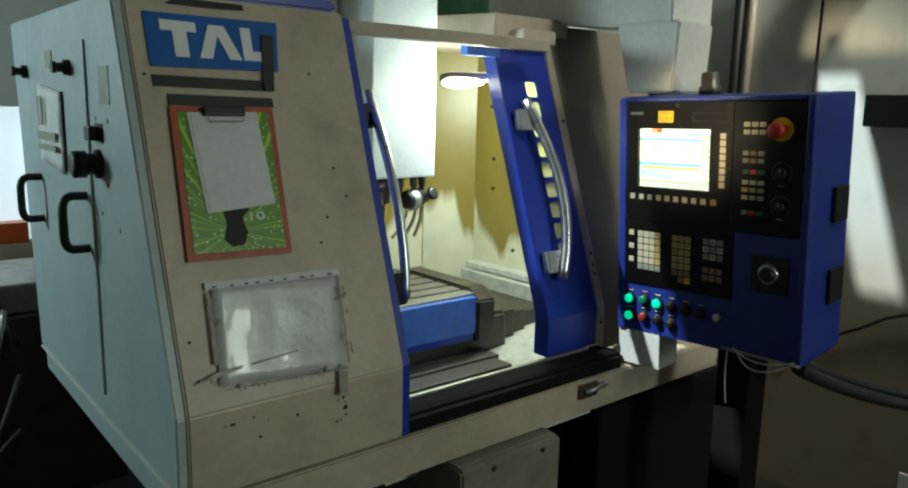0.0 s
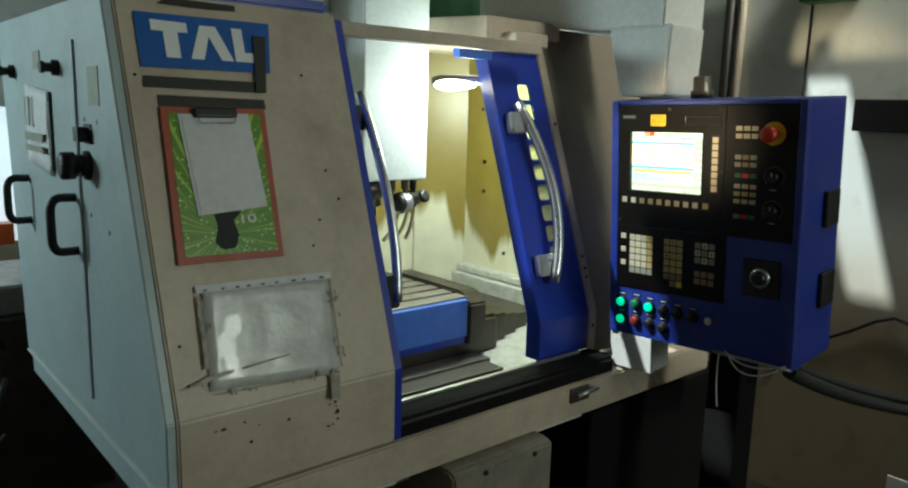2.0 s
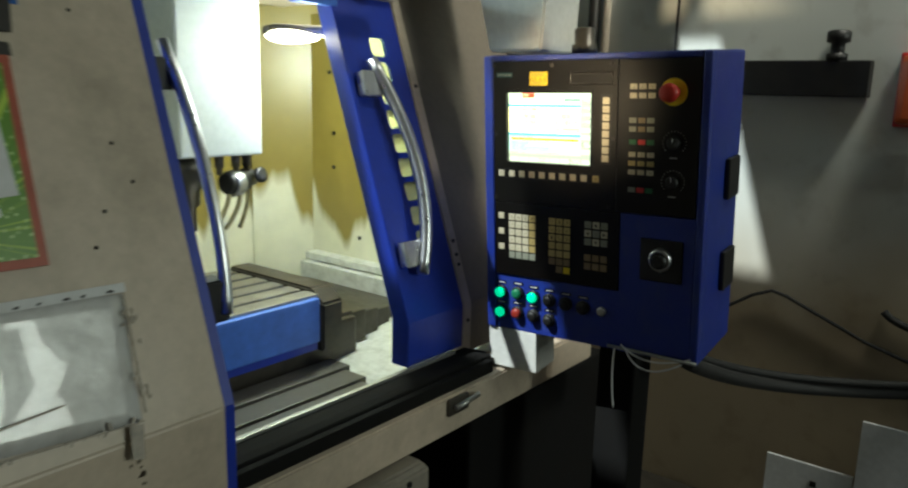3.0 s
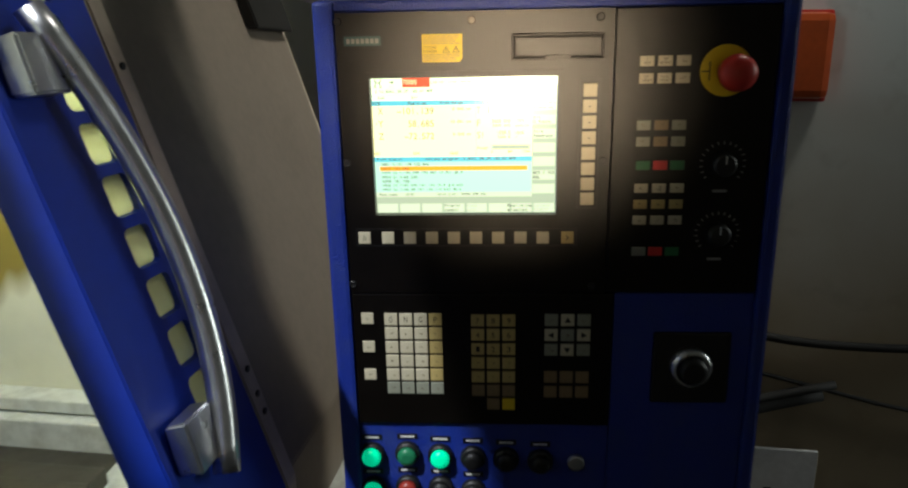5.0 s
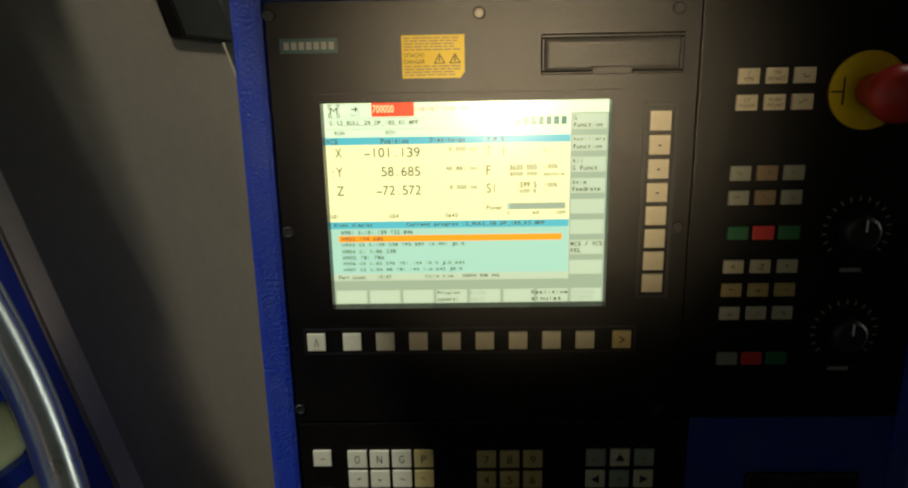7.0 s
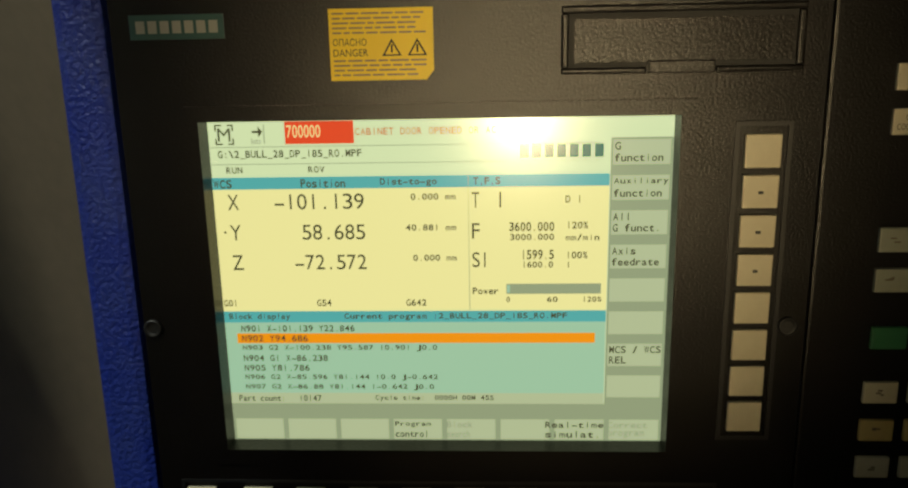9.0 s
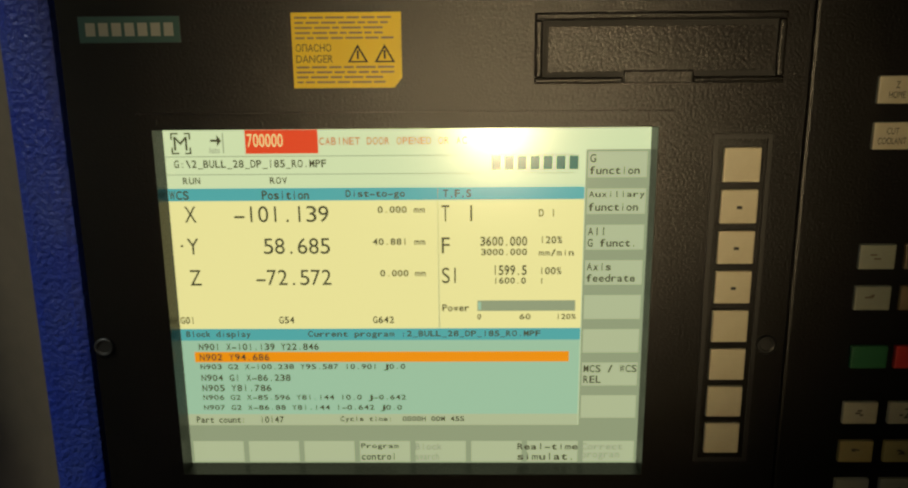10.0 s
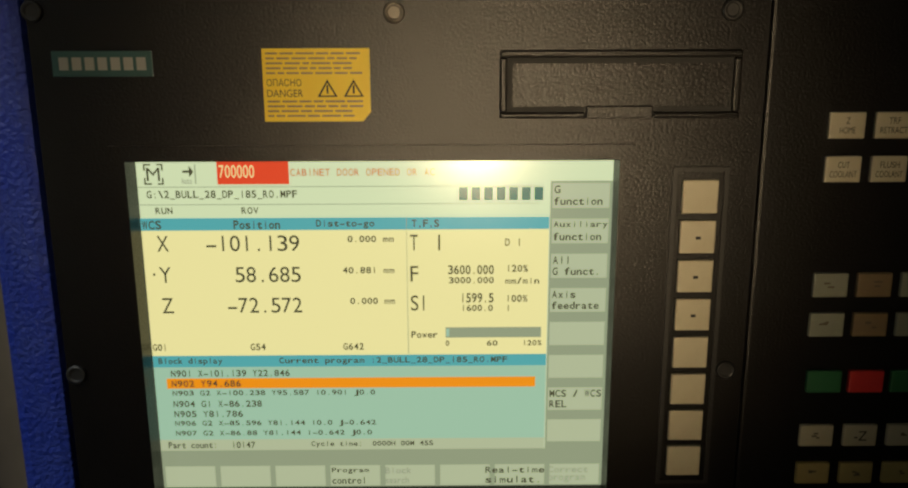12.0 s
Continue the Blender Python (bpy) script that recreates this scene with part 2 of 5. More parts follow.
def prism(profile, x0, x1, bevel=0.0):
    """A closed outline of (y, z) drawn out along x."""
    bm = bmesh.new()
    a = [bm.verts.new((x0, y, z)) for y, z in profile]
    b = [bm.verts.new((x1, y, z)) for y, z in profile]
    bm.faces.new(a), bm.faces.new(b[::-1])
    for i in range(len(a)):
        j = (i + 1) % len(a)
        bm.faces.new((a[j], a[i], b[i], b[j]))
    bmesh.ops.recalc_face_normals(bm, faces=bm.faces)
    if bevel:
        bmesh.ops.bevel(bm, geom=list(bm.edges), offset=bevel, segments=2, affect="EDGES")
    return bm


def rod(points, radius, sides=10, bm=None, cap=True):
    """A round tube along a line of points."""
    bm = bm or bmesh.new()
    pts = [Vector(p) for p in points]
    rings = []
    ways = [(pts[min(i + 1, len(pts) - 1)] - pts[max(i - 1, 0)]).normalized() for i in range(len(pts))]
    side = min((Vector((1, 0, 0)), Vector((0, 1, 0)), Vector((0, 0, 1))), key=lambda a: max(abs(a.dot(d)) for d in ways))
    for p, d in zip(pts, ways):
        u = d.cross(side).normalized()
        w = d.cross(u)
        rings.append([bm.verts.new(p + radius * (math.cos(t) * u + math.sin(t) * w)) for t in (2 * math.pi * k / sides for k in range(sides))])
    for r, q in zip(rings, rings[1:]):
        for k in range(sides):
            f = bm.faces.new((r[k], r[(k + 1) % sides], q[(k + 1) % sides], q[k]))
            f.smooth = True
    if cap:
        bm.faces.new(rings[0][::-1]), bm.faces.new(rings[-1])
    bmesh.ops.recalc_face_normals(bm, faces=bm.faces)
    return bm


def bend(a, b, c, steps=14):
    """Points of a curve from a to c drawn towards b."""
    a, b, c = Vector(a), Vector(b), Vector(c)
    return [(1 - t) ** 2 * a + 2 * t * (1 - t) * b + t * t * c for t in (i / steps for i in range(steps + 1))]


def lathe(profile, sides=28, m=None):
    """A turned shape: (radius, height) pairs round z, then moved by m."""
    bm = bmesh.new()
    rings = [[bm.verts.new((r * math.cos(2 * math.pi * k / sides), r * math.sin(2 * math.pi * k / sides), h)) for k in range(sides)] for r, h in profile]
    for r, q in zip(rings, rings[1:]):
        for k in range(sides):
            bm.faces.new((r[k], r[(k + 1) % sides], q[(k + 1) % sides], q[k])).smooth = True
    bm.faces.new(rings[0][::-1]), bm.faces.new(rings[-1])
    bmesh.ops.recalc_face_normals(bm, faces=bm.faces)
    if m is not None:
        bm.transform(m)
    return bm


def part(name, bm, material, parent=None, label=""):
    me = bpy.data.meshes.new(name)
    bm.to_mesh(me)
    bm.free()
    me.materials.append(material)
    ob = new(name, me)
    if parent:
        ob.parent = parent
    return tagged(ob, label) if label else ob


def thing(name, at, label, category, group="", turn=None):
    ob = new(name)
    ob.empty_display_size = 0.05
    ob.matrix_world = Matrix.Translation(at) @ (turn or Matrix())
    return tagged(ob, label, category, group)


def structure(name, bm, material, label=""):
    return tagged(part(name, bm, material), label, kind="structure")


def writing(words, name="writing", bold=0.0):
    cu = bpy.data.curves.new(name, "FONT")
    cu.offset = bold
    cu.body = words
    tmp = bpy.data.objects.new(name, cu)
    scene.collection.objects.link(tmp)
    me = bpy.data.meshes.new_from_object(tmp.evaluated_get(bpy.context.evaluated_depsgraph_get()))
    bpy.data.objects.remove(tmp)
    bm = bmesh.new()
    bm.from_mesh(me)
    bpy.data.meshes.remove(me)
    bpy.data.curves.remove(cu)
    return bm


def fit_words(words, x0, x1, y0, y1, name="writing"):
    """Letters set into the box x0..x1, y0..y1 of the plane z = 0."""
    bm = writing(words, name)
    xs, ys = [v.co.x for v in bm.verts], [v.co.y for v in bm.verts]
    sx, sy = (x1 - x0) / max(max(xs) - min(xs), 1e-6), (y1 - y0) / max(max(ys) - min(ys), 1e-6)
    for v in bm.verts:
        v.co = Vector((x0 + (v.co.x - min(xs)) * sx, y0 + (v.co.y - min(ys)) * sy, 0))
    return bm


# ---- the hall ----
structure("floor", boxed(-1.8, 3.0, -4.6, 4.2, -0.1, 0.0), OIL_DARK, "dark oily concrete workshop floor")
structure("wall_east", boxed(2.8, 3.0, -4.6, 4.2, 0.0, 4.4), WALL, "old white painted wall with brown stains below")


def slab(bm, outline, z0, z1):
    """A flat slab over an outline of (x, y)."""
    a = [bm.verts.new((x, y, z0)) for x, y in outline]
    b = [bm.verts.new((x, y, z1)) for x, y in outline]
    fs = [bm.faces.new(a), bm.faces.new(b)] + [bm.faces.new((a[k - 1], a[k], b[k], b[k - 1])) for k in range(len(a))]
    bmesh.ops.recalc_face_normals(bm, faces=fs)


def sun_slot_edge(x):
    """South edge of the added sun slots, askew so the lit edges slant."""
    return 2.313 - 0.138 * x


# unseen sheets, three added openings: one square, two narrow in a row shaping sunlight
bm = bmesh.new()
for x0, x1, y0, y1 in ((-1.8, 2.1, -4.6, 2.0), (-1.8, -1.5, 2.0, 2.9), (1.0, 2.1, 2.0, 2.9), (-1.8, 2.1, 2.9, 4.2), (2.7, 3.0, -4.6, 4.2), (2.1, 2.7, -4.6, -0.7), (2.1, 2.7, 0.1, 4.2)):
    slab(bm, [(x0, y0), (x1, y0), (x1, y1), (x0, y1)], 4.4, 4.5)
slab(bm, [(-1.5, 2.0), (1.0, 2.0), (1.0, sun_slot_edge(1.0)), (-1.5, sun_slot_edge(-1.5))], 4.4, 4.5)
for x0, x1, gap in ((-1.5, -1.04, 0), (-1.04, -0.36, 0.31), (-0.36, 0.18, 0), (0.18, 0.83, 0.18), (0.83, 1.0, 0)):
    slab(bm, [(x0, sun_slot_edge(x0) + gap), (x1, sun_slot_edge(x1) + gap), (x1, 2.9), (x0, 2.9)], 4.4, 4.5)
structure("ceiling", bm, CEIL, "unseen grey sheet ceiling, slotted to shape the sunlight")


def wall_with_opening(name, along, at, thick, a0, a1, o0, o1, z0, z1, top, label):
    bm = bmesh.new()
    for p0, p1, q0, q1 in ((a0, o0, 0, top), (o1, a1, 0, top), (o0, o1, 0, z0), (o0, o1, z1, top)):
        if p1 - p0 < 1e-4 or q1 - q0 < 1e-4:
            continue
        if along == "x":
            join_box(bm, p0, p1, at, at + thick, q0, q1)
        else:
            join_box(bm, at, at + thick, p0, p1, q0, q1)
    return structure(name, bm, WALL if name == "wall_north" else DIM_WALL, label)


wall_with_opening("wall_south", "x", -4.6, 0.2, -1.8, 2.8, 1.2, 2.7, 0.0, 3.3, 4.4, "plain unseen wall, darkened to cut bounced light, with an assumed gate opening")
wall_with_opening("wall_north", "x", 4.0, 0.2, -1.8, 2.8, 0.1, 0.68, 0.9, 1.55, 4.4, "white wall with a bright window")
wall_with_opening("wall_west", "y", -1.8, 0.2, -4.4, 4.0, 2.95, 3.65, 1.82, 2.42, 4.4, "plain unseen wall with a small made-up window")

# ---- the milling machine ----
# right cover's grey-brown, lowered below the cream to take in its shade
TAUPE = surface("shaded_grey_brown", (0.22, 0.18, 0.14), 0.5, dirt=(0.15, 0.12, 0.09), amount=0.3, scale=4.0)
HOSE = surface("yellowed_hose", (0.62, 0.55, 0.3), 0.35, amount=0.4, scale=60)
WAY = surface("grey_way_plate", (0.13, 0.125, 0.11), 0.42, 0.3, dirt=(0.12, 0.1, 0.08), amount=0.6, scale=16, bump=0.05)
# black of the sill; on bed, tank and post it paints the shade
BLACK_AND_SHADE = surface("matt_black_with_shade", (0.006, 0.006, 0.006), 0.85, dirt=(0.014, 0.012, 0.01), amount=0.5, scale=8, spec=0.15)
DUSTY = surface("dusty_grey_paint", (0.24, 0.215, 0.175), 0.6, dirt=(0.1, 0.085, 0.065), amount=0.6, scale=9)
machine = thing("milling_machine", (0, 0, 0), "cream and blue vertical milling machine with its front door slid open", "milling machine")
SLOPE, KNEE = 1 / 3, (1.185, 1.031)        # lean of the left cover above its knee (y, z)
SLOPE_D, KNEE_D = 0.35, (1.322, 1.003)   # the same for the sliding doors


def cover_y(z):
    return KNEE[0] + SLOPE * max(0, z - KNEE[1])


def door_y(z):
    return KNEE_D[0] + SLOPE_D * max(0, z - KNEE_D[1])


def sheet(fy, z0, knee, z1, thick):
    """Outline of an upright sheet that leans back above its knee."""
    return [(fy(z0), z0), (fy(knee), knee), (fy(z1), z1), (fy(z1) + thick, z1), (fy(knee) + thick, knee), (fy(z0) + thick, z0)]


front_cover = part("front_cover", prism(sheet(cover_y, 0.866, KNEE[1], 1.80, 0.03), 0.3805, 0.861, 0.004), CREAM, machine, "cream sheet cover with soot and oil marks")
part("cover_edge", prism([(cover_y(z) + 0.004 + d, z) for z, d in ((0.868, 0), (1.031, 0), (1.79, 0), (1.79, 0.12), (1.03, 0.12), (0.868, 0.12))], 0.8615, 0.88), BLUE_DOOR, machine, "dark blue edge of the left door")
part("roof_strip", prism([(1.462, 1.801), (1.56, 1.801), (1.56, 1.83), (1.462, 1.83)], 0.40, 0.86, 0.008), BLUE_DOOR, machine, "blue roof strip")

# electrical cabinet, its side facing the aisle
part("cabinet", prism([(1.19, 0.885), (1.19, 1.03), (1.445, 1.797), (2.395, 1.797), (2.30, 0.885)], 0.36, 0.3795, 0.003), GREY_BLUE, machine, "pale grey-blue cabinet side")
part("cabinet_back", boxed(0.384, 0.44, 2.28, 2.36, 0.9, 1.79), GREY_BLUE, machine)
part("skirt", prism([(1.195, 0.80), (1.195, 0.879), (2.29, 0.879), (2.285, 0.815)], 0.368, 0.3795, 0.002), GREY_BLUE, machine, "lower skirt of the cabinet side")
part("skirt_trim", boxed(0.356, 0.378, 1.195, 2.292, 0.879, 0.885), CREAM_WHITE, machine)
cabinet_door = part("cabinet_door", boxed(0.354, 0.3625, 1.632, 2.2, 0.94, 1.717, bevel=0.003), GREY_BLUE, machine, "flush grey-blue cabinet door")
part("door_gap", boxed(0.3605, 0.3635, 1.622, 1.632, 0.94, 1.722), INK, machine)


def grip(y, z0, z1, owner):
    """A black bow handle on the side of the cabinet."""
    x = 0.353
    pts = [(x, y, z1), (x - 0.03, y, z1 + 0.001)] + bend((x - 0.034, y, z1), (x - 0.05, y, z1 - 0.004), (x - 0.05, y, z1 - 0.03), 4)
    pts += bend((x - 0.05, y, z0 + 0.03), (x - 0.05, y, z0 + 0.004), (x - 0.034, y, z0), 4) + [(x, y, z0)]
    return part("handle", rod(pts, 0.0095, 8), BLACK, owner, "black bow handle")


part("door_gap", boxed(0.3605, 0.3635, 1.622, 2.212, 1.7175, 1.722), INK, machine)
part("door_gap", boxed(0.3605, 0.3635, 2.2015, 2.208, 0.94, 1.7175), INK, machine)
part("vent_grille", boxed(0.3515, 0.3538, 1.90, 1.965, 1.665, 1.705), KEY_GREY, cabinet_door, "small grey vent grille")
part("paper_label", boxed(0.3585, 0.3598, 1.475, 1.545, 1.585, 1.66), KEY_GREY, machine, "faded grey paper label")
part("small_switch", boxed(0.335, 0.356, 1.548, 1.585, 1.512, 1.542, bevel=0.004), BLACK, machine, "small black rotary switch")
grip(2.105, 1.283, 1.392, cabinet_door)
grip(1.665, 1.272, 1.388, cabinet_door)
for y in (2.19, 1.745):
    lock = part("lock", lathe([(0.017, 0), (0.017, 0.012), (0.01, 0.014), (0.01, 0.026), (0.013, 0.028), (0.013, 0.036)], 14, pose(0.354, y, 1.662, 0, -90, 0)), BLACK, cabinet_door, "black quarter-turn lock")
part("main_switch", lathe([(0.03, 0), (0.03, 0.012), (0.022, 0.014), (0.022, 0.03), (0.028, 0.032), (0.028, 0.055), (0.02, 0.06)], 18, pose(0.363, 1.57, 1.464, 0, -90, 0)), BLACK, machine, "black rotary main switch")
part("switch_plate", boxed(0.356, 0.363, 1.535, 1.585, 1.508, 1.548, bevel=0.003), BLACK, machine)
part("rating_label", boxed(0.3605, 0.363, 1.51, 1.575, 1.585, 1.625), CREAM, machine, "faded paper label")
for y, z in ((1.585, 1.556), (1.5, 1.553), (1.525, 1.425), (1.575, 1.36), (1.455, 1.34), (1.83, 1.19)):
    part("screw", lathe([(0.006, 0), (0.006, 0.003), (0.003, 0.004)], 8, pose(0.363, y, z, 0, -90, 0)), BLACK, machine)
for i in range(14):
    part("vent_slot", boxed(0.361, 0.364, 2.235, 2.32, 1.28 + i * 0.026, 1.288 + i * 0.026), GREY_BLUE, machine)

for x, z in ((0.75, 1.66), (0.79, 1.40), (0.735, 1.36), (0.77, 1.46), (0.71, 1.31), (0.40, 1.645), (0.52, 0.96), (0.60, 0.985), (0.405, 1.16), (0.41, 1.09)):
    part("screw", lathe([(0.003, 0), (0.003, 0.002), (0.002, 0.003)], 8, Matrix.Translation((x, cover_y(z), z)) @ pose(0, 0, 0, 90 + (18.4 if z > KNEE[1] else 0), 0, 0)), BLACK, front_cover)

# base under the door opening
part("base", prism([(1.19, 0.765), (1.19, 0.855), (1.235, 0.862), (1.303, 0.862), (1.303, 0.72), (1.26, 0.72)], 0.385, 2.16, 0.004), CREAM, machine, "cream base band under the doors")
part("sill", prism([(1.225, 0.864), (1.225, 0.893), (1.245, 0.897), (1.315, 0.892), (1.32, 0.864)], 0.872, 1.68, 0.002), BLACK_AND_SHADE, machine, "black worn door sill")
part("sill_front", boxed(0.872, 1.66, 1.205, 1.222, 0.838, 0.888, bevel=0.002), BLACK_AND_SHADE, machine)
part("sill_lip", boxed(0.872, 1.62, 1.296, 1.308, 0.893, 0.901, bevel=0.001), STEEL, machine, "bright worn lip of the door sill")
part("coolant_tank", boxed(1.66, 2.42, 1.27, 2.4, 0.0, 0.70, bevel=0.01), BLACK_AND_SHADE, machine, "coolant tank under the base, black with the shade there")
part("plinth", boxed(0.55, 1.65, 1.55, 2.2, 0.0, 0.72), BLACK_AND_SHADE, machine, "recessed machine bed, black with the shade under the base")
part("chip_drawer", prism([(1.14, 0.52), (1.14, 0.748), (1.16, 0.757), (1.5, 0.757), (1.5, 0.52)], 1.0, 1.34, 0.006), DUSTY, machine, "dusty grey chip drawer")
for x in (1.1, 1.27):
    part("screw", lathe([(0.007, 0), (0.007, 0.004)], 8, pose(x, 1.14, 0.735, 90, 0, 0)), BLACK, machine)
latch = part("door_latch", boxed(1.455, 1.53, 1.18, 1.204, 0.81, 0.85, bevel=0.004), DARK_STEEL, machine, "oily door latch")
part("pin", rod([(1.47, 1.175, 0.83), (1.56, 1.175, 0.838)], 0.007, 8), STEEL, latch)
part("top_rail", boxed(0.87, 1.6, 1.49, 1.53, 1.762, 1.795, bevel=0.003), CREAM, machine, "cream top rail over the door opening")

# left door, slid away behind the cover, with its handle
left_door = part("sliding_door", prism(sheet(lambda z: door_y(z) - 0.02, 0.90, KNEE_D[1], 1.76, 0.03), 0.5, 0.93, 0.003), BLUE_DOOR, machine, "blue sliding door pushed behind the cover")


def bow_handle(x, z0, z1, reach, radius, owner, dx=0.0):
    """A chrome bar bowed out from a leaning door, on two brackets."""
    a, c = Vector((x, door_y(z1) - 0.03, z1)), Vector((x, door_y(z0) - 0.03, z0))
    mid = (a + c) / 2 + Vector((dx, -2 * reach, -0.6 * reach))
    bar = part("handle", rod(bend(a, mid, c, 18), radius, 12), CHROME, owner, "bowed chrome door handle")
    return bar


bow_handle(0.975, 1.135, 1.63, 0.03, 0.012, left_door, 0.02)
part("bracket", prism([(door_y(1.60) - 0.045, 1.54), (door_y(1.60) - 0.045, 1.60), (door_y(1.6) + 0.01, 1.60), (door_y(1.6) + 0.01, 1.54)], 0.925, 0.985, 0.004), BLACK, left_door, "black handle bracket")
part("bracket", prism([(door_y(1.18) - 0.045, 1.12), (door_y(1.18) - 0.045, 1.20), (door_y(1.18) + 0.01, 1.20), (door_y(1.18) + 0.01, 1.12)], 0.925, 0.985, 0.004), BLACK, left_door, "black handle bracket")

# right door: a blue frame with a row of small frosted panes
bm = bmesh.new()
Z0, Z1 = 0.893, 1.772
HOLES = [1.159 + 0.0588 * i for i in range(9)]


COLUMNS = (1.478, 1.568, 1.62, 1.68)
ROWS = sorted([Z0, KNEE_D[1], Z1] + [z + d for z in HOLES for d in (0, 0.046)])


def door_corner(x, z, back=0.0):
    return bm.verts.new((x, door_y(z) + back, z))


# one sheet with rounded holes for the panes, 30 mm deep
FACES = [[[door_corner(x, z, back) for x in COLUMNS] for z in ROWS] for back in (0, 0.03)]
SOLID = {(r, c) for r in range(len(ROWS) - 1) for c in range(3) if c != 1 or ROWS[r] not in HOLES}
for r, c in SOLID:
    for side in FACES:
        bm.faces.new((side[r][c], side[r][c + 1], side[r + 1][c + 1], side[r + 1][c]))
    for dr, dc, p, q in ((-1, 0, (r, c), (r, c + 1)), (1, 0, (r + 1, c), (r + 1, c + 1)), (0, -1, (r, c), (r + 1, c)), (0, 1, (r, c + 1), (r + 1, c + 1))):
        if (r + dr, c + dc) not in SOLID:
            bm.faces.new([FACES[k][a][b] for k, (a, b) in ((0, p), (0, q), (1, q), (1, p))])
for z in HOLES:
    r = ROWS.index(z)
    for a, b, sx, sz in ((r, 1, 1, 1), (r, 2, -1, 1), (r + 1, 1, 1, -1), (r + 1, 2, -1, -1)):
        x, zc, rim = COLUMNS[b], ROWS[a], []
        for k, back in enumerate((0, 0.03)):
            rim.append([door_corner(x + sx * u, zc + sz * v, back) for u, v in ((0.009, 0), (0.0026, 0.0026), (0, 0.009))])
            bm.faces.new([FACES[k][a][b]] + rim[k])
        for m in (0, 1):
            bm.faces.new((rim[0][m], rim[0][m + 1], rim[1][m + 1], rim[1][m]))
bmesh.ops.recalc_face_normals(bm, faces=bm.faces)
right_door = part("sliding_door", bm, BLUE_DOOR, machine, "blue sliding door with a row of small frosted panes")
for z in HOLES:
    part("pane", prism([(door_y(z) + 0.008, z), (door_y(z + 0.046) + 0.008, z + 0.046), (door_y(z + 0.046) + 0.013, z + 0.046), (door_y(z) + 0.013, z)], 1.568, 1.62), PANE, right_door, "small pale frosted pane")
part("door_return", prism([(y + d, z) for y, z, d in ((1.318, 0.893, 0), (1.318, 1.003, 0), (door_y(1.772), 1.772, -0.004), (door_y(1.772), 1.772, 0.05), (1.322, 1.01, 0.05), (1.322, 0.893, 0.05))], 1.463, 1.4775, 0.002), BLUE_DOOR, right_door, "blue folded edge")
part("top_flange", boxed(1.35, 1.476, 1.57, 1.60, 1.742, 1.772, bevel=0.003), BLUE_LIGHT, right_door)
bow_handle(1.527, 1.115, 1.62, 0.027, 0.0155, right_door, 0.1)
for z in (1.565, 1.165):
    y = door_y(z)
    br = part("bracket", prism([(y - 0.042, z - 0.03), (y - 0.025, z + 0.03), (y + 0.001, z + 0.022), (y - 0.012, z - 0.035)], 1.485, 1.545, 0.003), CHROME, right_door, "bent steel handle bracket")

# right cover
part("front_cover", prism(sheet(lambda z: door_y(z) + 0.012, 0.862, KNEE_D[1], 1.86, 0.03), 1.718, 2.386, 0.003), TAUPE, machine, "grey-brown cover beside the blue door, darkened for its shade")
part("cover_trim", prism(sheet(lambda z: door_y(z) - 0.002, 0.866, KNEE_D[1], 1.815, 0.045), 1.682, 1.717, 0.003), CREAM, machine, "cream folded cover edge")
for z in (1.56, 1.165, 1.13, 1.105, 0.96):
    part("screw", lathe([(0.005, 0), (0.005, 0.003)], 8, Matrix.Translation((1.70, door_y(z) - 0.002, z)) @ pose(0, 0, 0, 90, 0, 0)), BLACK, machine)
part("cover_side", prism([(1.34, 0.862), (1.34, 1.01), (1.64, 1.86), (2.46, 1.86), (2.46, 0.862)], 2.387, 2.41, 0.003), CREAM, machine)
part("cover_bracket", prism([(door_y(z) + d, z) for z, d in ((1.625, -0.012), (1.78, -0.012), (1.78, 0.011), (1.625, 0.011))], 2.19, 2.384, 0.003), BLACK, machine, "black bracket on the cover's far edge")
part("roof_box", prism([(1.62, 1.80), (1.62, 1.875), (2.2, 1.9), (2.2, 1.80)], 1.50, 1.82, 0.004), CREAM, machine, "cream roof panel")
part("roof_box", boxed(1.56, 1.70, 1.56, 1.615, 1.79, 1.83, bevel=0.004), CREAM, machine)

# enclosure inside
part("back_panel", boxed(0.9, 2.12, 2.44, 2.46, 0.78, 1.84), OILED, machine, "oil-stained enclosure back sheet")
part("side_panel", prism([(1.37, 0.78), (1.37, 1.01), (1.65, 1.80), (2.3, 1.80), (2.3, 0.78)], 2.03, 2.05), OILED, machine, "oil-stained enclosure side sheet")
part("corner_panel", prism([(0, 0.78), (0, 1.84), (0.012, 1.84), (0.012, 0.78)], 0, 0.25), OILED, machine).matrix_basis = pose(1.86, 2.43, 0, 0, 0, -38)
part("corner_post", boxed(1.435, 1.462, 2.405, 2.437, 0.8, 1.84, bevel=0.004), TRAY, machine, "pale upright sheet fold")
part("seam", rod([(1.915, 2.425, 0.8), (1.915, 2.425, 1.8)], 0.008, 6), OILED, machine)
part("inner_left_panel", boxed(0.88, 0.9, 1.6, 2.46, 0.78, 1.8), TRAY, machine)
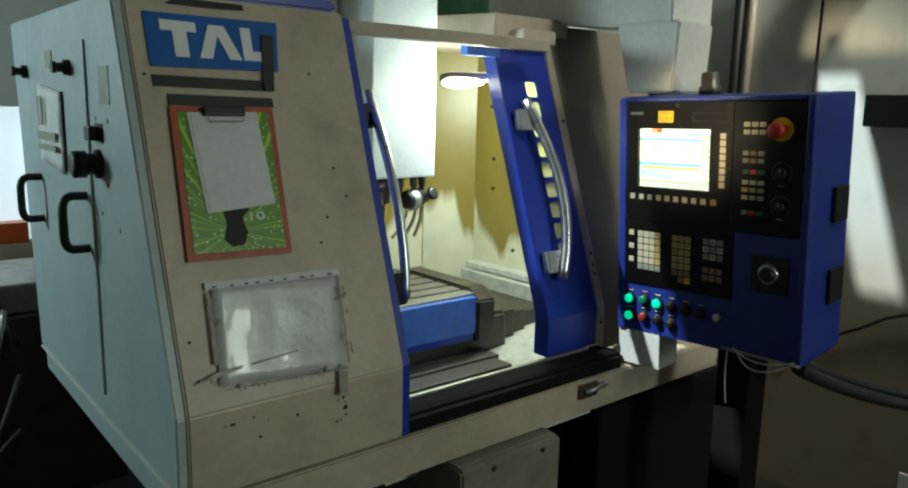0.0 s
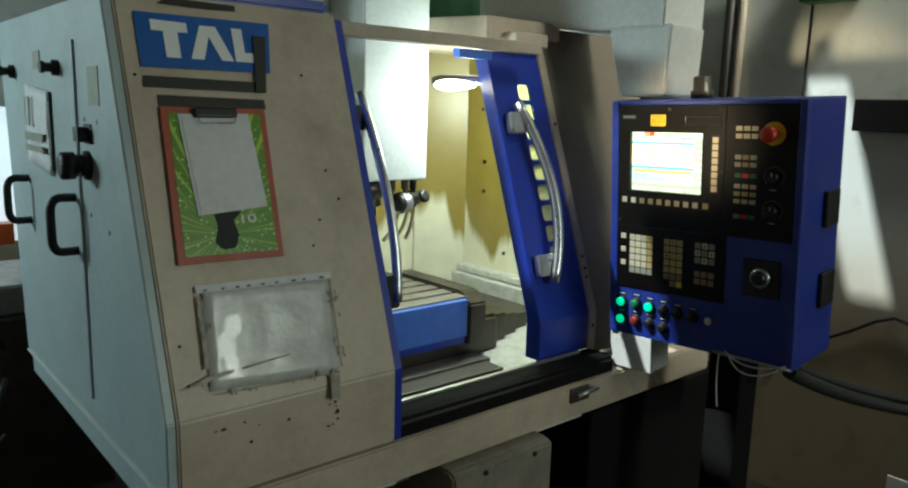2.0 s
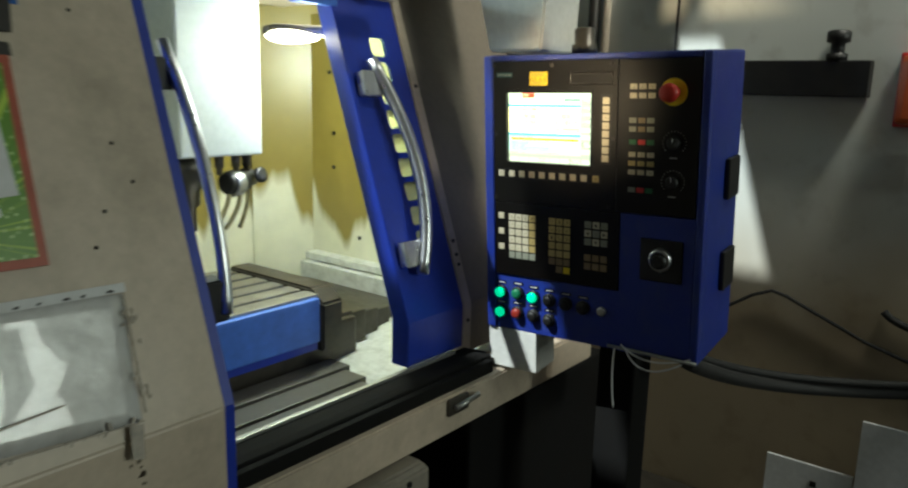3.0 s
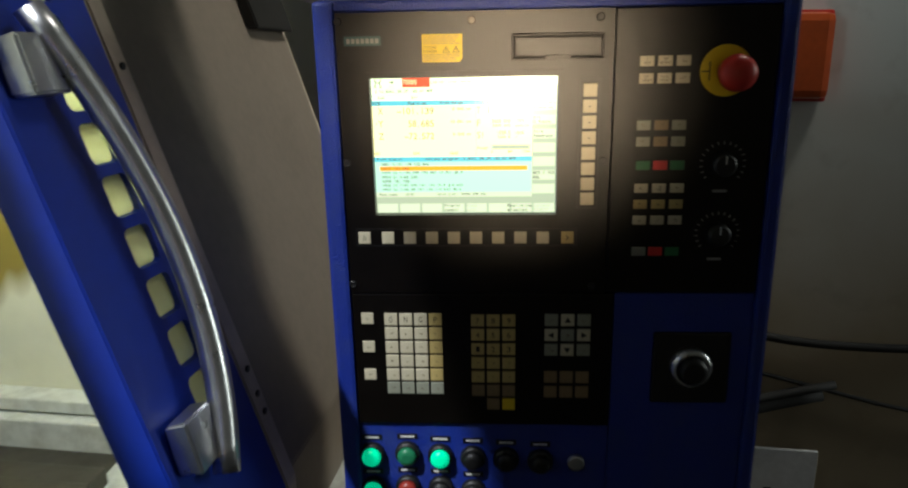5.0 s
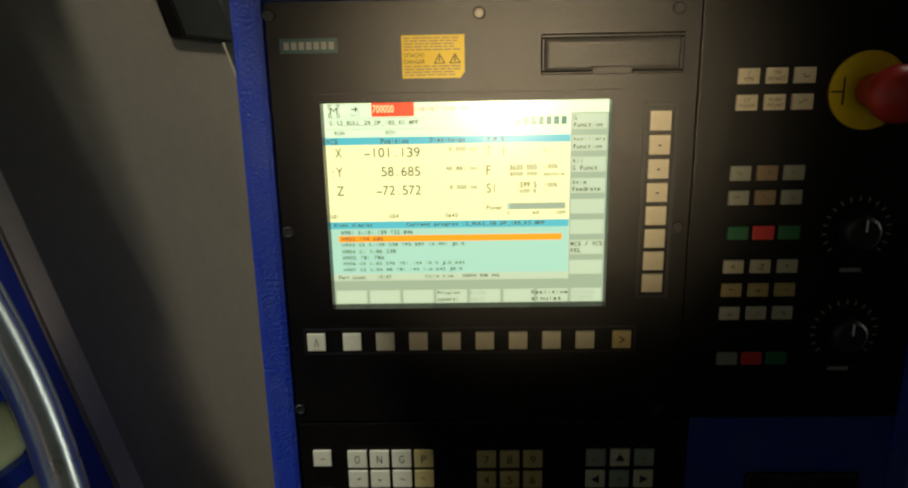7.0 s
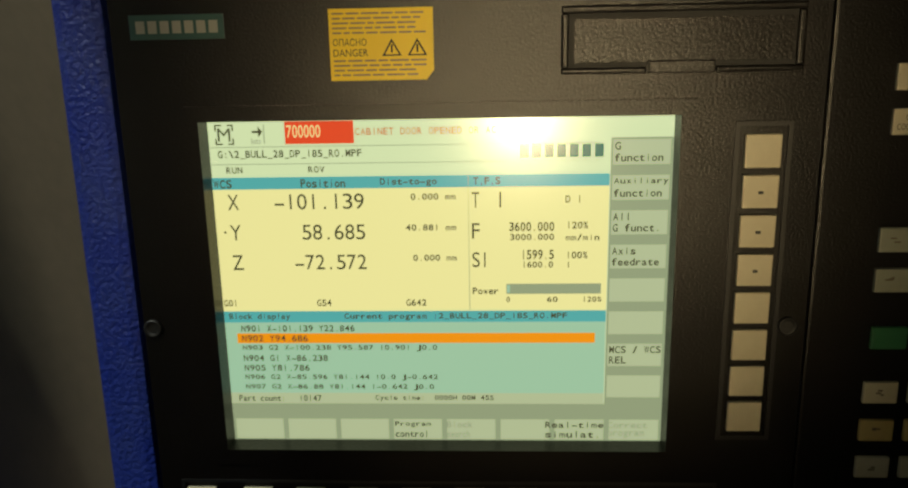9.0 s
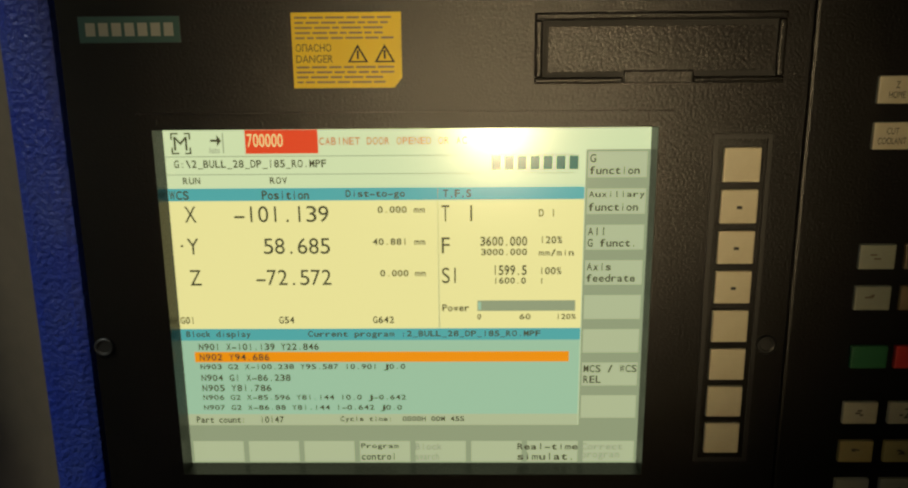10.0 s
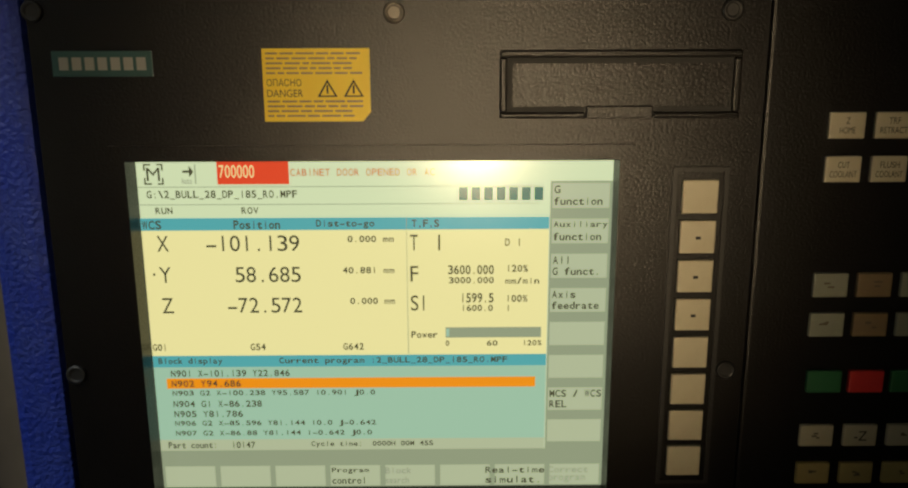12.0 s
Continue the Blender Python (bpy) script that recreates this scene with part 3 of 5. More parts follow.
for x, y, z in ((2.028, 2.18, 1.39), (2.028, 2.18, 1.27), (2.028, 2.05, 1.03), (2.028, 2.2, 1.6)):
    part("bolt", lathe([(0.007, 0), (0.007, 0.005)], 8, pose(x, y, z, 0, -90, 0)), BLACK, machine)
part("wash_pan", prism([(1.31, 0.70), (2.44, 0.74), (2.44, 0.72), (1.31, 0.68)], 0.9, 2.04), TRAY, machine, "pale splashed wash pan")
part("pan_slope", prism([(0, 0), (0.45, 0.0), (0.45, 0.012), (0, 0.012)], 0, 0.61), TRAY, machine, "pale sloping splash sheet").matrix_basis = pose(1.425, 1.31, 0.80, 0, -5.5, 0)

part("ledge", boxed(1.975, 2.029, 1.38, 2.28, 0.93, 0.955, bevel=0.004), TRAY, machine, "pale splash ledge")
part("ledge", boxed(1.95, 2.029, 1.38, 2.28, 0.86, 0.925, bevel=0.004), TRAY, machine, "pale splash ledge")
# telescopic way covers in front, with their plate steps
for i in range(4):
    y0 = 1.305 + i * 0.08
    part("way_plate", boxed(0.9, 1.43 + 0.02 * i, y0, y0 + 0.074, 0.80, 0.822 + i * 0.005, bevel=0.002), WAY, machine, "grey telescopic way plate")
part("way_frame", boxed(0.9, 1.42, 1.305, 1.62, 0.78, 0.80), BLACK, machine)
part("saddle", boxed(0.95, 1.6, 1.63, 2.25, 0.72, 0.93, bevel=0.01), DARK_STEEL, machine, "dark oily saddle")
for i in range(8):
    bm = boxed(1.45 + i * 0.07, 1.53 + i * 0.07, 1.63 + 0.018 * i, 2.25, 0.86 - i * 0.012, 0.955 - i * 0.014, bevel=0.003)
    part("bellows_pleat", bm, DARK_STEEL, machine, "dark oily bellows pleat")
table = part("table", boxed(0.92, 1.445, 1.612, 2.02, 0.945, 1.005, bevel=0.003), STEEL, machine, "grey slotted machine table")
for i in range(6):
    y0 = 1.615 + i * 0.068
    part("table_land", boxed(0.92, 1.445, y0, y0 + 0.052, 1.005, 1.026, bevel=0.002), STEEL, table)
part("apron", boxed(0.95, 1.43, 1.59, 1.611, 0.905, 1.022, bevel=0.005), BLUE_LIGHT, table, "light blue table front cover")
part("apron_foot", boxed(0.95, 1.425, 1.596, 1.64, 0.885, 0.904), BLUE_DOOR, table)
part("end_cover", prism([(1.6, 0.87), (1.6, 1.0), (1.65, 1.035), (2.0, 1.035), (2.02, 0.87)], 1.446, 1.52, 0.006), DARK_STEEL, table, "dark table end cover")

# spindle head
part("head", boxed(1.195, 1.438, 1.82, 2.3, 1.372, 2.32, bevel=0.006), HEAD_WHITE, machine, "white spindle head cover")
part("column", boxed(0.98, 1.19, 2.0, 2.43, 1.0, 2.25, bevel=0.01), CREAM_WHITE, machine)
spindle = part("spindle", lathe([(0.062, 0), (0.062, -0.05), (0.05, -0.06), (0.05, -0.085), (0.032, -0.09), (0.032, -0.13), (0.02, -0.14), (0.02, -0.2), (0.008, -0.205), (0.008, -0.26)], 24, pose(1.28, 1.93, 1.371)), DARK_STEEL, machine, "spindle nose with a tool")
for x, y in ((1.33, 1.86), (1.375, 1.85), (1.415, 1.86)):
    part("hose_fitting", lathe([(0.012, 0), (0.012, -0.03), (0.008, -0.032), (0.008, -0.05)], 12, pose(x, y, 1.371)), DARK_STEEL, machine)
part("nozzle_block", lathe([(0.026, 0), (0.03, 0.01), (0.03, 0.07), (0.022, 0.075), (0.022, 0.1), (0.014, 0.105)], 16, pose(1.34, 1.85, 1.297, 0, 84, 10)), BLACK, machine, "black coolant nozzle block")
part("nozzle_collar", lathe([(0.033, 0), (0.035, 0.004), (0.035, 0.03), (0.033, 0.034)], 16, pose(1.355, 1.853, 1.2955, 0, 84, 10)), STEEL, machine, "worn steel collar")
part("nozzle_ring", lathe([(0.017, 0), (0.021, 0.004), (0.021, 0.014), (0.012, 0.016)], 16, pose(1.43, 1.83, 1.315, 70, 0, 10)), BLACK, machine, "black ring at the nozzle end")
for i, (x, dx) in enumerate(((1.35, -0.03), (1.385, -0.02), (1.41, 0.0))):
    part("coolant_hose", rod(bend((x, 1.85, 1.28), (x + 0.01, 1.86, 1.23), (x + dx, 1.89, 1.17)), 0.006, 8), HOSE, machine, "yellowed coolant hose")

# work lamp under the roof
lamp = part("work_lamp", rod([(1.335, 1.66, 1.675), (1.36, 1.66, 1.682), (1.55, 1.66, 1.69), (1.62, 1.66, 1.688)], 0.014, 14), DARK_STEEL, machine, "tubular work lamp")
part("glass", lathe([(0.003, 0), (0.011, 0.014), (0.016, 0.045), (0.016, 0.085), (0.011, 0.13), (0.005, 0.16)], 20, pose(1.312, 1.632, 1.664, 0, 88, 2)), plain("lamp_glow", (1.0, 0.93, 0.68), 0.4, glow=14.0), lamp, "glowing lamp glass")
part("lamp_clamp", rod([(1.62, 1.66, 1.69), (1.62, 1.66, 1.64), (1.59, 1.655, 1.62)], 0.008, 8), DARK_STEEL, lamp)

# arm that carries the operator panel
part("arm", prism([(1.2, 1.842), (1.2, 2.05), (1.95, 2.05), (1.95, 1.9), (1.42, 1.842)], 1.78, 1.98, 0.006), CREAM_WHITE, machine, "cream panel arm")
part("arm_neck", prism([(1.19, 1.65), (1.18, 1.85), (1.40, 1.85), (1.345, 1.65)], 1.79, 1.96, 0.006), CREAM_WHITE, machine, "cream tapered arm neck")

# ---- the operator panel ----
# its own frame: x away from the operator, y to the operator's left, z up; the screen's middle is the origin
P_TURN = Matrix(((0.99576, -0.07169, -0.05761, 0), (0.07286, 0.99717, 0.01858, 0), (0.05612, -0.0227, 0.99817, 0), (0, 0, 0, 1)))
panel = thing("operator_panel", (1.668, 1.0805, 1.473), "dark blue operator panel with black keypads and a lit screen", "control panel", turn=P_TURN)


def pbox(u0, u1, v0, v1, d0, d1, bevel=0.0):
    """A box given in millimetres to the right, up and away from the operator."""
    return boxed(d0 / 1000, d1 / 1000, -u1 / 1000, -u0 / 1000, v0 / 1000, v1 / 1000, bevel=bevel / 1000)


def facing(u, v, d):
    """Turns +z towards the operator and x to the right, at that place of the panel."""
    return Matrix.Translation((d / 1000, -u / 1000, v / 1000)) @ Matrix(((0, 0, -1, 0), (-1, 0, 0, 0), (0, 1, 0, 0), (0, 0, 0, 1)))


housing = part("housing", pbox(-166, 362, -500, 164, 3, 238, 6), BLUE, panel, "dark blue steel housing")
part("rim", pbox(-166, -142, -499, 163, -12, 2.9, 5), BLUE, panel)
part("rim", pbox(343.5, 362, -499, 163, -12, 2.9, 5), BLUE, panel)
part("rim", pbox(-141.5, 343, 151.5, 163, -12, 2.9, 3), BLUE, panel)
part("lower_sheet", pbox(-141.5, 177.5, -499, -359, -4, 2.9, 1), BLUE, panel)
plate = part("front_plate", ring(-141, 166, -177, 150, -109, 109, -83, 82, -10, 2.9), PLATE, panel, "dark brown plastic screen surround")
part("bezel", ring(-112, 112, -87, 86, -105.7, 105.7, -79.2, 79.2, -11.2, 0.5), PLATE, plate)
machine_plate = part("side_plate", pbox(167, 342, -176, 150, -10, 2.9, 1.5), PLATE, panel, "dark machine key plate")
keyboard = part("keyboard_plate", pbox(-141, 177, -357, -179, -9, 2.9, 1.5), PLATE, panel, "dark keyboard plate")
part("blue_plate", pbox(178, 343, -499, -178, -7, 2.9, 1), BLUE, panel)

CAP_MESHES = {}
FADED = plain("faded_ink", (0.13, 0.1, 0.06), 0.7)
TICK = plain("grey_ink", (0.3, 0.3, 0.28), 0.6)


def key(u, v, w, h, material, owner, marks=None, d=-10):
    """A raised key with softened edges; keys of a kind share one mesh."""
    k = (w, h, material.name)
    if k not in CAP_MESHES:
        t = pbox(-w / 2, w / 2, -h / 2, h / 2, -2.2, 0.2, 0.7)
        CAP_MESHES[k] = bpy.data.meshes.new("key")
        t.to_mesh(CAP_MESHES[k])
        t.free()
        CAP_MESHES[k].materials.append(material)
    ob = new("key", CAP_MESHES[k])
    ob.parent, ob.location = panel, (d / 1000, -u / 1000, v / 1000)
    if marks:
        lines = marks if isinstance(marks, tuple) else (marks,)
        n = len(lines)
        for i, words in enumerate(lines):
            hh = h * (0.45 if n == 1 else 0.24)
            ww = min(w * 0.8, hh * 0.62 * len(words)) / 2
            vc = (n - 1) / 2 * h * 0.36 - i * h * 0.36
            t = fit_words(words, -ww / 1000, ww / 1000, (vc - hh / 2) / 1000, (vc + hh / 2) / 1000)
            t.transform(facing(0, 0, -2.35))
            part("legend", t, INK, ob)
    return ob


def smudge(ob, w=6, h=1.6):
    """Unreadable legend of a key, as a few plain bars."""
    t = bmesh.new()
    for n in range(random.choice((2, 3))):
        c, v, s = random.uniform(-0.3, 0.3) * w, random.uniform(-1, 1) * h, random.uniform(0.12, 0.3) * w
        join_box(t, -0.00236, -0.0022, (c - s) / 1000, (c + s) / 1000, (v - 0.35) / 1000, (v + 0.35) / 1000)
    part("legend", t, FADED, ob)


for i in range(8):
    k = key(141, 63.3 - 17.7 * i, 15.5, 14.6, KEYCAP, plate)
    if i in (1, 2, 3):
        t = boxed(-0.00236, -0.0022, -0.0012, 0.001, -0.001, 0.0003)
        part("wear_mark", t, INK, k)
part("key_strip", ring(129, 153.5, -73, 76, 131, 151.5, -71, 74, -10.6, -9.9), BLACK, plate)
part("key_strip", ring(-131, 131, -118, -96, -129.5, 129.5, -116.5, -97.5, -10.5, -9.9), BLACK, plate)
key(-120.7, -107, 14.5, 14.5, KEYCAP, plate, "Λ")
for i in range(8):
    key(-92.4 + 26.2 * i, -107, 14.5, 14.5, KEYCAP, plate)
key(119.7, -107, 14.5, 14.5, KEY_AMBER, plate, ">")
for v, mark in ((-211, ""), (-249, ""), (-287, "")):
    smudge(key(-123, v, 15, 14.5, KEYCAP, keyboard, d=-9))
LETTERS = ("ONGP", "XYZQ", "IJKR", "MSTL", "WHFE")
for r in range(6):
    for c in range(4):
        k = key(-94 + 18.4 * c, -212 - 18.7 * r, 16, 15.6, (KEYCAP if c < 3 else KEY_AMBER) if r < 5 else KEY_GREY, keyboard, LETTERS[r][c] if r == 0 else None, d=-9)
        if r:
            smudge(k, 5, 1.2)
for r in range(6):
    for c in range(3):
        k = key(13 + 19.1 * c, -213 - 19 * r, 16, 15.6, KEY_AMBER if r < 5 else KEY_BROWN, keyboard, "789456123"[3 * r + c] if r < 3 else None, d=-9)
        if r > 2:
            smudge(k, 4, 1.0)
key(32, -327, 16, 15.6, KEY_BROWN, keyboard, d=-9)
key(51, -327, 16, 15.6, KEY_YELLOW, keyboard, d=-9)
ARROWS = {(0, 1): 0, (1, 0): 90, (1, 2): -90, (2, 1): 180}
for r in range(3):
    for c in range(3):
        k = key(103 + 19.8 * c, -212 - 19.8 * r, 16, 15.6, KEYCAP if (r, c) in ARROWS else KEY_GREY, keyboard, d=-9)
        if (r, c) in ARROWS:
            t = bmesh.new()
            t.faces.new([t.verts.new(p) for p in ((-0.004, -0.003, 0), (0.004, -0.003, 0), (0, 0.004, 0))])
            t.transform(facing(0, 0, -2.35) @ pose(0, 0, 0, 0, 0, ARROWS[r, c]))
            part("arrow", t, INK, k)
        else:
            smudge(k, 7, 1.8)
for r in range(2):
    for c in range(3):
        key(103 + 19.6 * c, -288.6 - 20.4 * r, 16, 15.6, KEY_BROWN, keyboard, d=-9)
# machine keys
for r, row in enumerate(((("Z", "HOME"), ("TRF", "RETRACT"), None), (("CUT", "COOLANT"), ("FLUSH", "COOLANT"), None))):
    for c, words in enumerate(row):
        k = key(201.6 + 19.8 * c, 93.6 - 18.7 * r, 15.3, 11.2, KEYCAP, machine_plate, words)
        if not words:
            smudge(k)
for r in range(2):
    for c in range(3):
        smudge(key(201.5 + 19.5 * c, 23.5 - 18.4 * r, 15.3, 11, KEY_BROWN if c == 1 else KEY_GREY, machine_plate))
for v, row in ((-22, (KEY_GREEN, KEY_RED, KEY_GREEN)), (-124.3, (KEY_GREY, KEY_RED, KEY_GREEN))):
    for c, mt in enumerate(row):
        key(203 + 19.2 * c, v, 15.8, 10.5, mt, machine_plate)
for r in range(3):
    for c in range(3):
        k = key(202 + 20.3 * c, -48.5 - 18.9 * r, 15.3, 10.5, KEYCAP if r != 1 else KEY_AMBER, machine_plate, "-Z" if (r, c) == (0, 1) else None)
        if (r, c) != (0, 1):
            smudge(k, 5, 1.3)

for v in (-21, -102.5):
    dial = part("dial", lathe([(0.014, 0), (0.013, 0.012), (0.010, 0.014)], 24, facing(292, v, -10)), BLACK, panel, "small black override dial")
    part("pointer", boxed(-0.0255, -0.0241, -0.2925, -0.2915, (v + 2) / 1000, (v + 11) / 1000), WHITE_INK, dial)
    for i in range(17):
        a = radians(-40 + i * 16.25)
        ca, sa = math.cos(a), math.sin(a)
        t = boxed(-0.0006, 0.0006, -0.0018, 0.0018, 0, 0.0004)
        t.transform(facing(292 + 24 * ca, v + 24 * sa, -10.1) @ pose(0, 0, 0, 0, 0, math.degrees(a) - 90))
        part("tick_mark", t, TICK, dial)
    part("dial_symbol", pbox(283, 299, v - 33, v - 30, -10.4, -10.0), TICK, dial)
estop = part("emergency_stop", lathe([(0.028, 0), (0.028, 0.002), (0.0275, 0.0025)], 36, facing(287, 82, -10)), YELLOW, panel, "yellow emergency stop disc")
part("mushroom", lathe([(0.012, 0), (0.012, 0.022), (0.0185, 0.027), (0.0198, 0.034), (0.0185, 0.042), (0.0125, 0.047), (0.004, 0.0485)], 32, facing(289, 82, -12.5)), RED, estop, "red mushroom button")
part("bar_mark", pbox(260, 269, 81, 82.2, -13.0, -12.4), INK, estop)
part("bar_mark", pbox(268.4, 269.6, 72, 92, -13.0, -12.4), INK, estop)
switch = part("handwheel_switch", pbox(227, 320, -322, -228, -11, -7, 3), BLACK, panel, "black square rotary switch plate")
part("ring", lathe([(0.026, 0), (0.026, 0.004), (0.022, 0.012), (0.018, 0.012), (0.018, 0.003)], 32, facing(273, -272, -11)), CHROME, switch, "chrome ring")
part("knob", lathe([(0.0175, 0), (0.0175, 0.018), (0.012, 0.022)], 24, facing(273, -272, -11)), BLACK, switch, "black knob")
part("pointer", pbox(271, 276, -300, -288, -12, -11), WHITE_INK, switch)

GREEN_ON = plain("lit_green_lens", (0.0, 0.75, 0.35), 0.3, glow=0.65)
GREEN_OFF = surface("green_lens", (0.02, 0.2, 0.09), 0.3, amount=0.3, scale=30)
RED_OFF = surface("dull_red_lens", (0.3, 0.03, 0.02), 0.35, amount=0.3, scale=30)
for u, v, mt, lab in ((-127, -404, GREEN_ON, "lit green push button"), (-80.5, -402, GREEN_OFF, "unlit green push button"), (-37.5, -405, GREEN_ON, "lit green push button"), (5, -407, BLACK, "black push button"),
                      (-127.5, -455, GREEN_ON, "lit green push button"), (-81.5, -452, RED_OFF, "dull red push button"), (-38, -453, BLACK, "black selector switch"), (5, -457, BLACK, "black selector switch"), (48, -409, BLACK, "black selector switch"), (92, -411, BLACK, "black selector switch")):
    b = part("push_button", lathe([(0.0165, 0), (0.0165, 0.006), (0.0145, 0.009), (0.0125, 0.009)], 24, facing(u, v, -4)), BLACK, panel, lab)
    part("lens", lathe([(0.0123, 0), (0.0123, 0.007), (0.010, 0.010), (0.005, 0.011)], 24, facing(u, v, -11)), mt, b)
    part("tag_plate", pbox(u - 13, u + 13, v + 20, v + 27, -5.2, -3.9), BLACK, b)
    part("tag_text", pbox(u - 9, u + 9, v + 22.5, v + 24.5, -5.6, -5.1), WHITE_INK, b)
part("key_lock", lathe([(0.011, 0), (0.011, 0.005), (0.008, 0.006)], 20, facing(138, -413, -4)), CHROME, panel, "chrome key lock")
for u, v in ((10.3, 140.2), (-136.5, -17), (158, -16.5), (-138, -166), (150, -168), (-138, 141), (150, 141)):
    s = part("screw", lathe([(0.0045, 0), (0.0045, 0.0012), (0.0032, 0.0016), (0.0026, 0.0006)], 14, facing(u, v, -10)), DARK_STEEL if v == 140.2 else BLACK, plate)
slot = part("card_slot", pbox(58, 152, 100, 122, -10.4, -10.0), PLATE, panel, "card slot flap")
for a in ((54, 155, 122, 125), (54, 90, 97, 99.5), (119, 155, 97, 99.5), (54, 57, 99.5, 122), (152, 155, 99.5, 122)):
    part("slot_rim", pbox(*a, -12.4, -10.0, 0.9), PLATE, slot)
for a in ((57, 152, 119.6, 122), (57, 90, 99.5, 101.8), (119, 152, 99.5, 101.8), (57, 59.4, 101.8, 119.6)):
    part("slot_gap", pbox(*a, -10.7, -10.3), INK, slot)
part("flap_tab", pbox(90.5, 118.5, 97, 102, -12.0, -10.3, 0.4), PLATE, slot)
name_plate = part("name_plate", pbox(-132, -90.5, 114.8, 125.2, -10.8, -10.0, 0.2), TEAL, panel, "small teal maker's plate")
for i in range(7):
    part("letter_block", pbox(-129 + 5.35 * i, -125.2 + 5.35 * i, 117.4, 122.6, -11.1, -10.7), TICK, name_plate)
bm = bmesh.new()
vs = [bm.verts.new((-0.0103, -u / 1000, v / 1000)) for u, v in ((-45, 126), (-0.3, 126), (-0.3, 100), (-3.5, 96), (-45, 96))]
bm.faces.new(vs)
r = bmesh.ops.extrude_face_region(bm, geom=list(bm.faces))
bmesh.ops.translate(bm, verts=[g for g in r["geom"] if isinstance(g, bmesh.types.BMVert)], vec=(-0.0004, 0, 0))
bmesh.ops.recalc_face_normals(bm, faces=bm.faces)
label = part("warning_label", bm, YELLOW, panel, "yellow electrical warning label")


def on_panel(words, u0, u1, v0, v1, d, material, owner):
    t = fit_words(words, 0, (u1 - u0) / 1000, 0, (v1 - v0) / 1000)
    t.transform(facing(u0, v0, d))
    return part("writing", t, material, owner)


on_panel("ОПАСНО", -43.5, -29, 110.6, 113.6, -10.85, INK, label)
on_panel("DANGER", -43.5, -28.5, 106.2, 109.2, -10.85, INK, label)
random.seed(11)
for v in (123.6, 121.6, 119.6, 117.6, 115.6, 104.0, 102.0, 100.0, 98.0):
    u = -43.5
    while u < -8:
        w = min(random.uniform(2.5, 8), -3.5 - u)
        part("text_bar", pbox(u, u + w, v, v + 0.75, -10.85, -10.6), KEY_BROWN, label)
        u += w + 1.0
for u in (-18.2, -7.2):
    t = bmesh.new()
    o = [(-4.2, -3), (4.2, -3), (0, 4.2)]
    a = [t.verts.new((x / 1000, y / 1000, 0)) for x, y in o]
    b = [t.verts.new((x * 0.72 / 1000, (y * 0.72 - 0.25) / 1000, 0)) for x, y in o]
    for i in range(3):
        t.faces.new((a[i], a[(i + 1) % 3], b[(i + 1) % 3], b[i]))
    t.transform(facing(u, 109.2, -10.85))
    tri = part("warning_triangle", t, INK, label)
    part("warning_stroke", pbox(u - 0.4, u + 0.4, 107.6, 111, -10.9, -10.6), INK, label)

# the lit screen
GLOW = 2.6
S_HEAD = screen_colour("screen_pale_green", (0.62, 0.72, 0.47), GLOW)
S_CREAM = screen_colour("screen_cream", (0.82, 0.76, 0.37), GLOW)
S_CYAN = screen_colour("screen_cyan", (0.08, 0.38, 0.42), GLOW)
S_PALE = screen_colour("screen_pale_cyan", (0.33, 0.53, 0.40), GLOW)
S_GREY = screen_colour("screen_grey", (0.28, 0.33, 0.22), GLOW)
S_KEY = screen_colour("screen_key", (0.43, 0.49, 0.33), GLOW)
S_RED = screen_colour("screen_red", (0.72, 0.06, 0.02), GLOW)
S_ORANGE = screen_colour("screen_orange", (0.85, 0.28, 0.01), GLOW)
S_TEAL = screen_colour("screen_teal", (0.0, 0.12, 0.10), GLOW)
S_INK = screen_colour("screen_ink", (0.06, 0.06, 0.03), GLOW)
S_FAINT = screen_colour("screen_faint_ink", (0.30, 0.33, 0.24), GLOW)
S_YELLOW = screen_colour("screen_yellow_ink", (0.9, 0.75, 0.35), GLOW)
S_REDINK = screen_colour("screen_red_ink", (0.55, 0.2, 0.1), GLOW)

display = part("screen", pbox(-105.5, 105.5, -79, 79, -0.4, 2), S_HEAD, panel, "lit yellow and green screen with axis positions")
GLASS_D = -0.5


def cell(x0, x1, y0, y1, material, level=1, name="field"):
    """A field of the screen, in its own 640 by 480 points from the top left corner."""
    k = 211 / 640
    return part(name, pbox(-105.5 + x0 * k, -105.5 + x1 * k, 79 - y1 * 158 / 480, 79 - y0 * 158 / 480, GLASS_D - 0.12 * level, GLASS_D - 0.12 * level + 0.11), material, display)


GLYPHS = {}


def glyph(c, bold):
    """Corners and faces of one letter, kept for the next time."""
    if (c, bold) not in GLYPHS:
        t = writing(c, bold=bold)
        t.verts.index_update()
        GLYPHS[c, bold] = ([tuple(v.co) for v in t.verts], [[v.index for v in f.verts] for f in t.faces])
        t.free()
    return GLYPHS[c, bold]


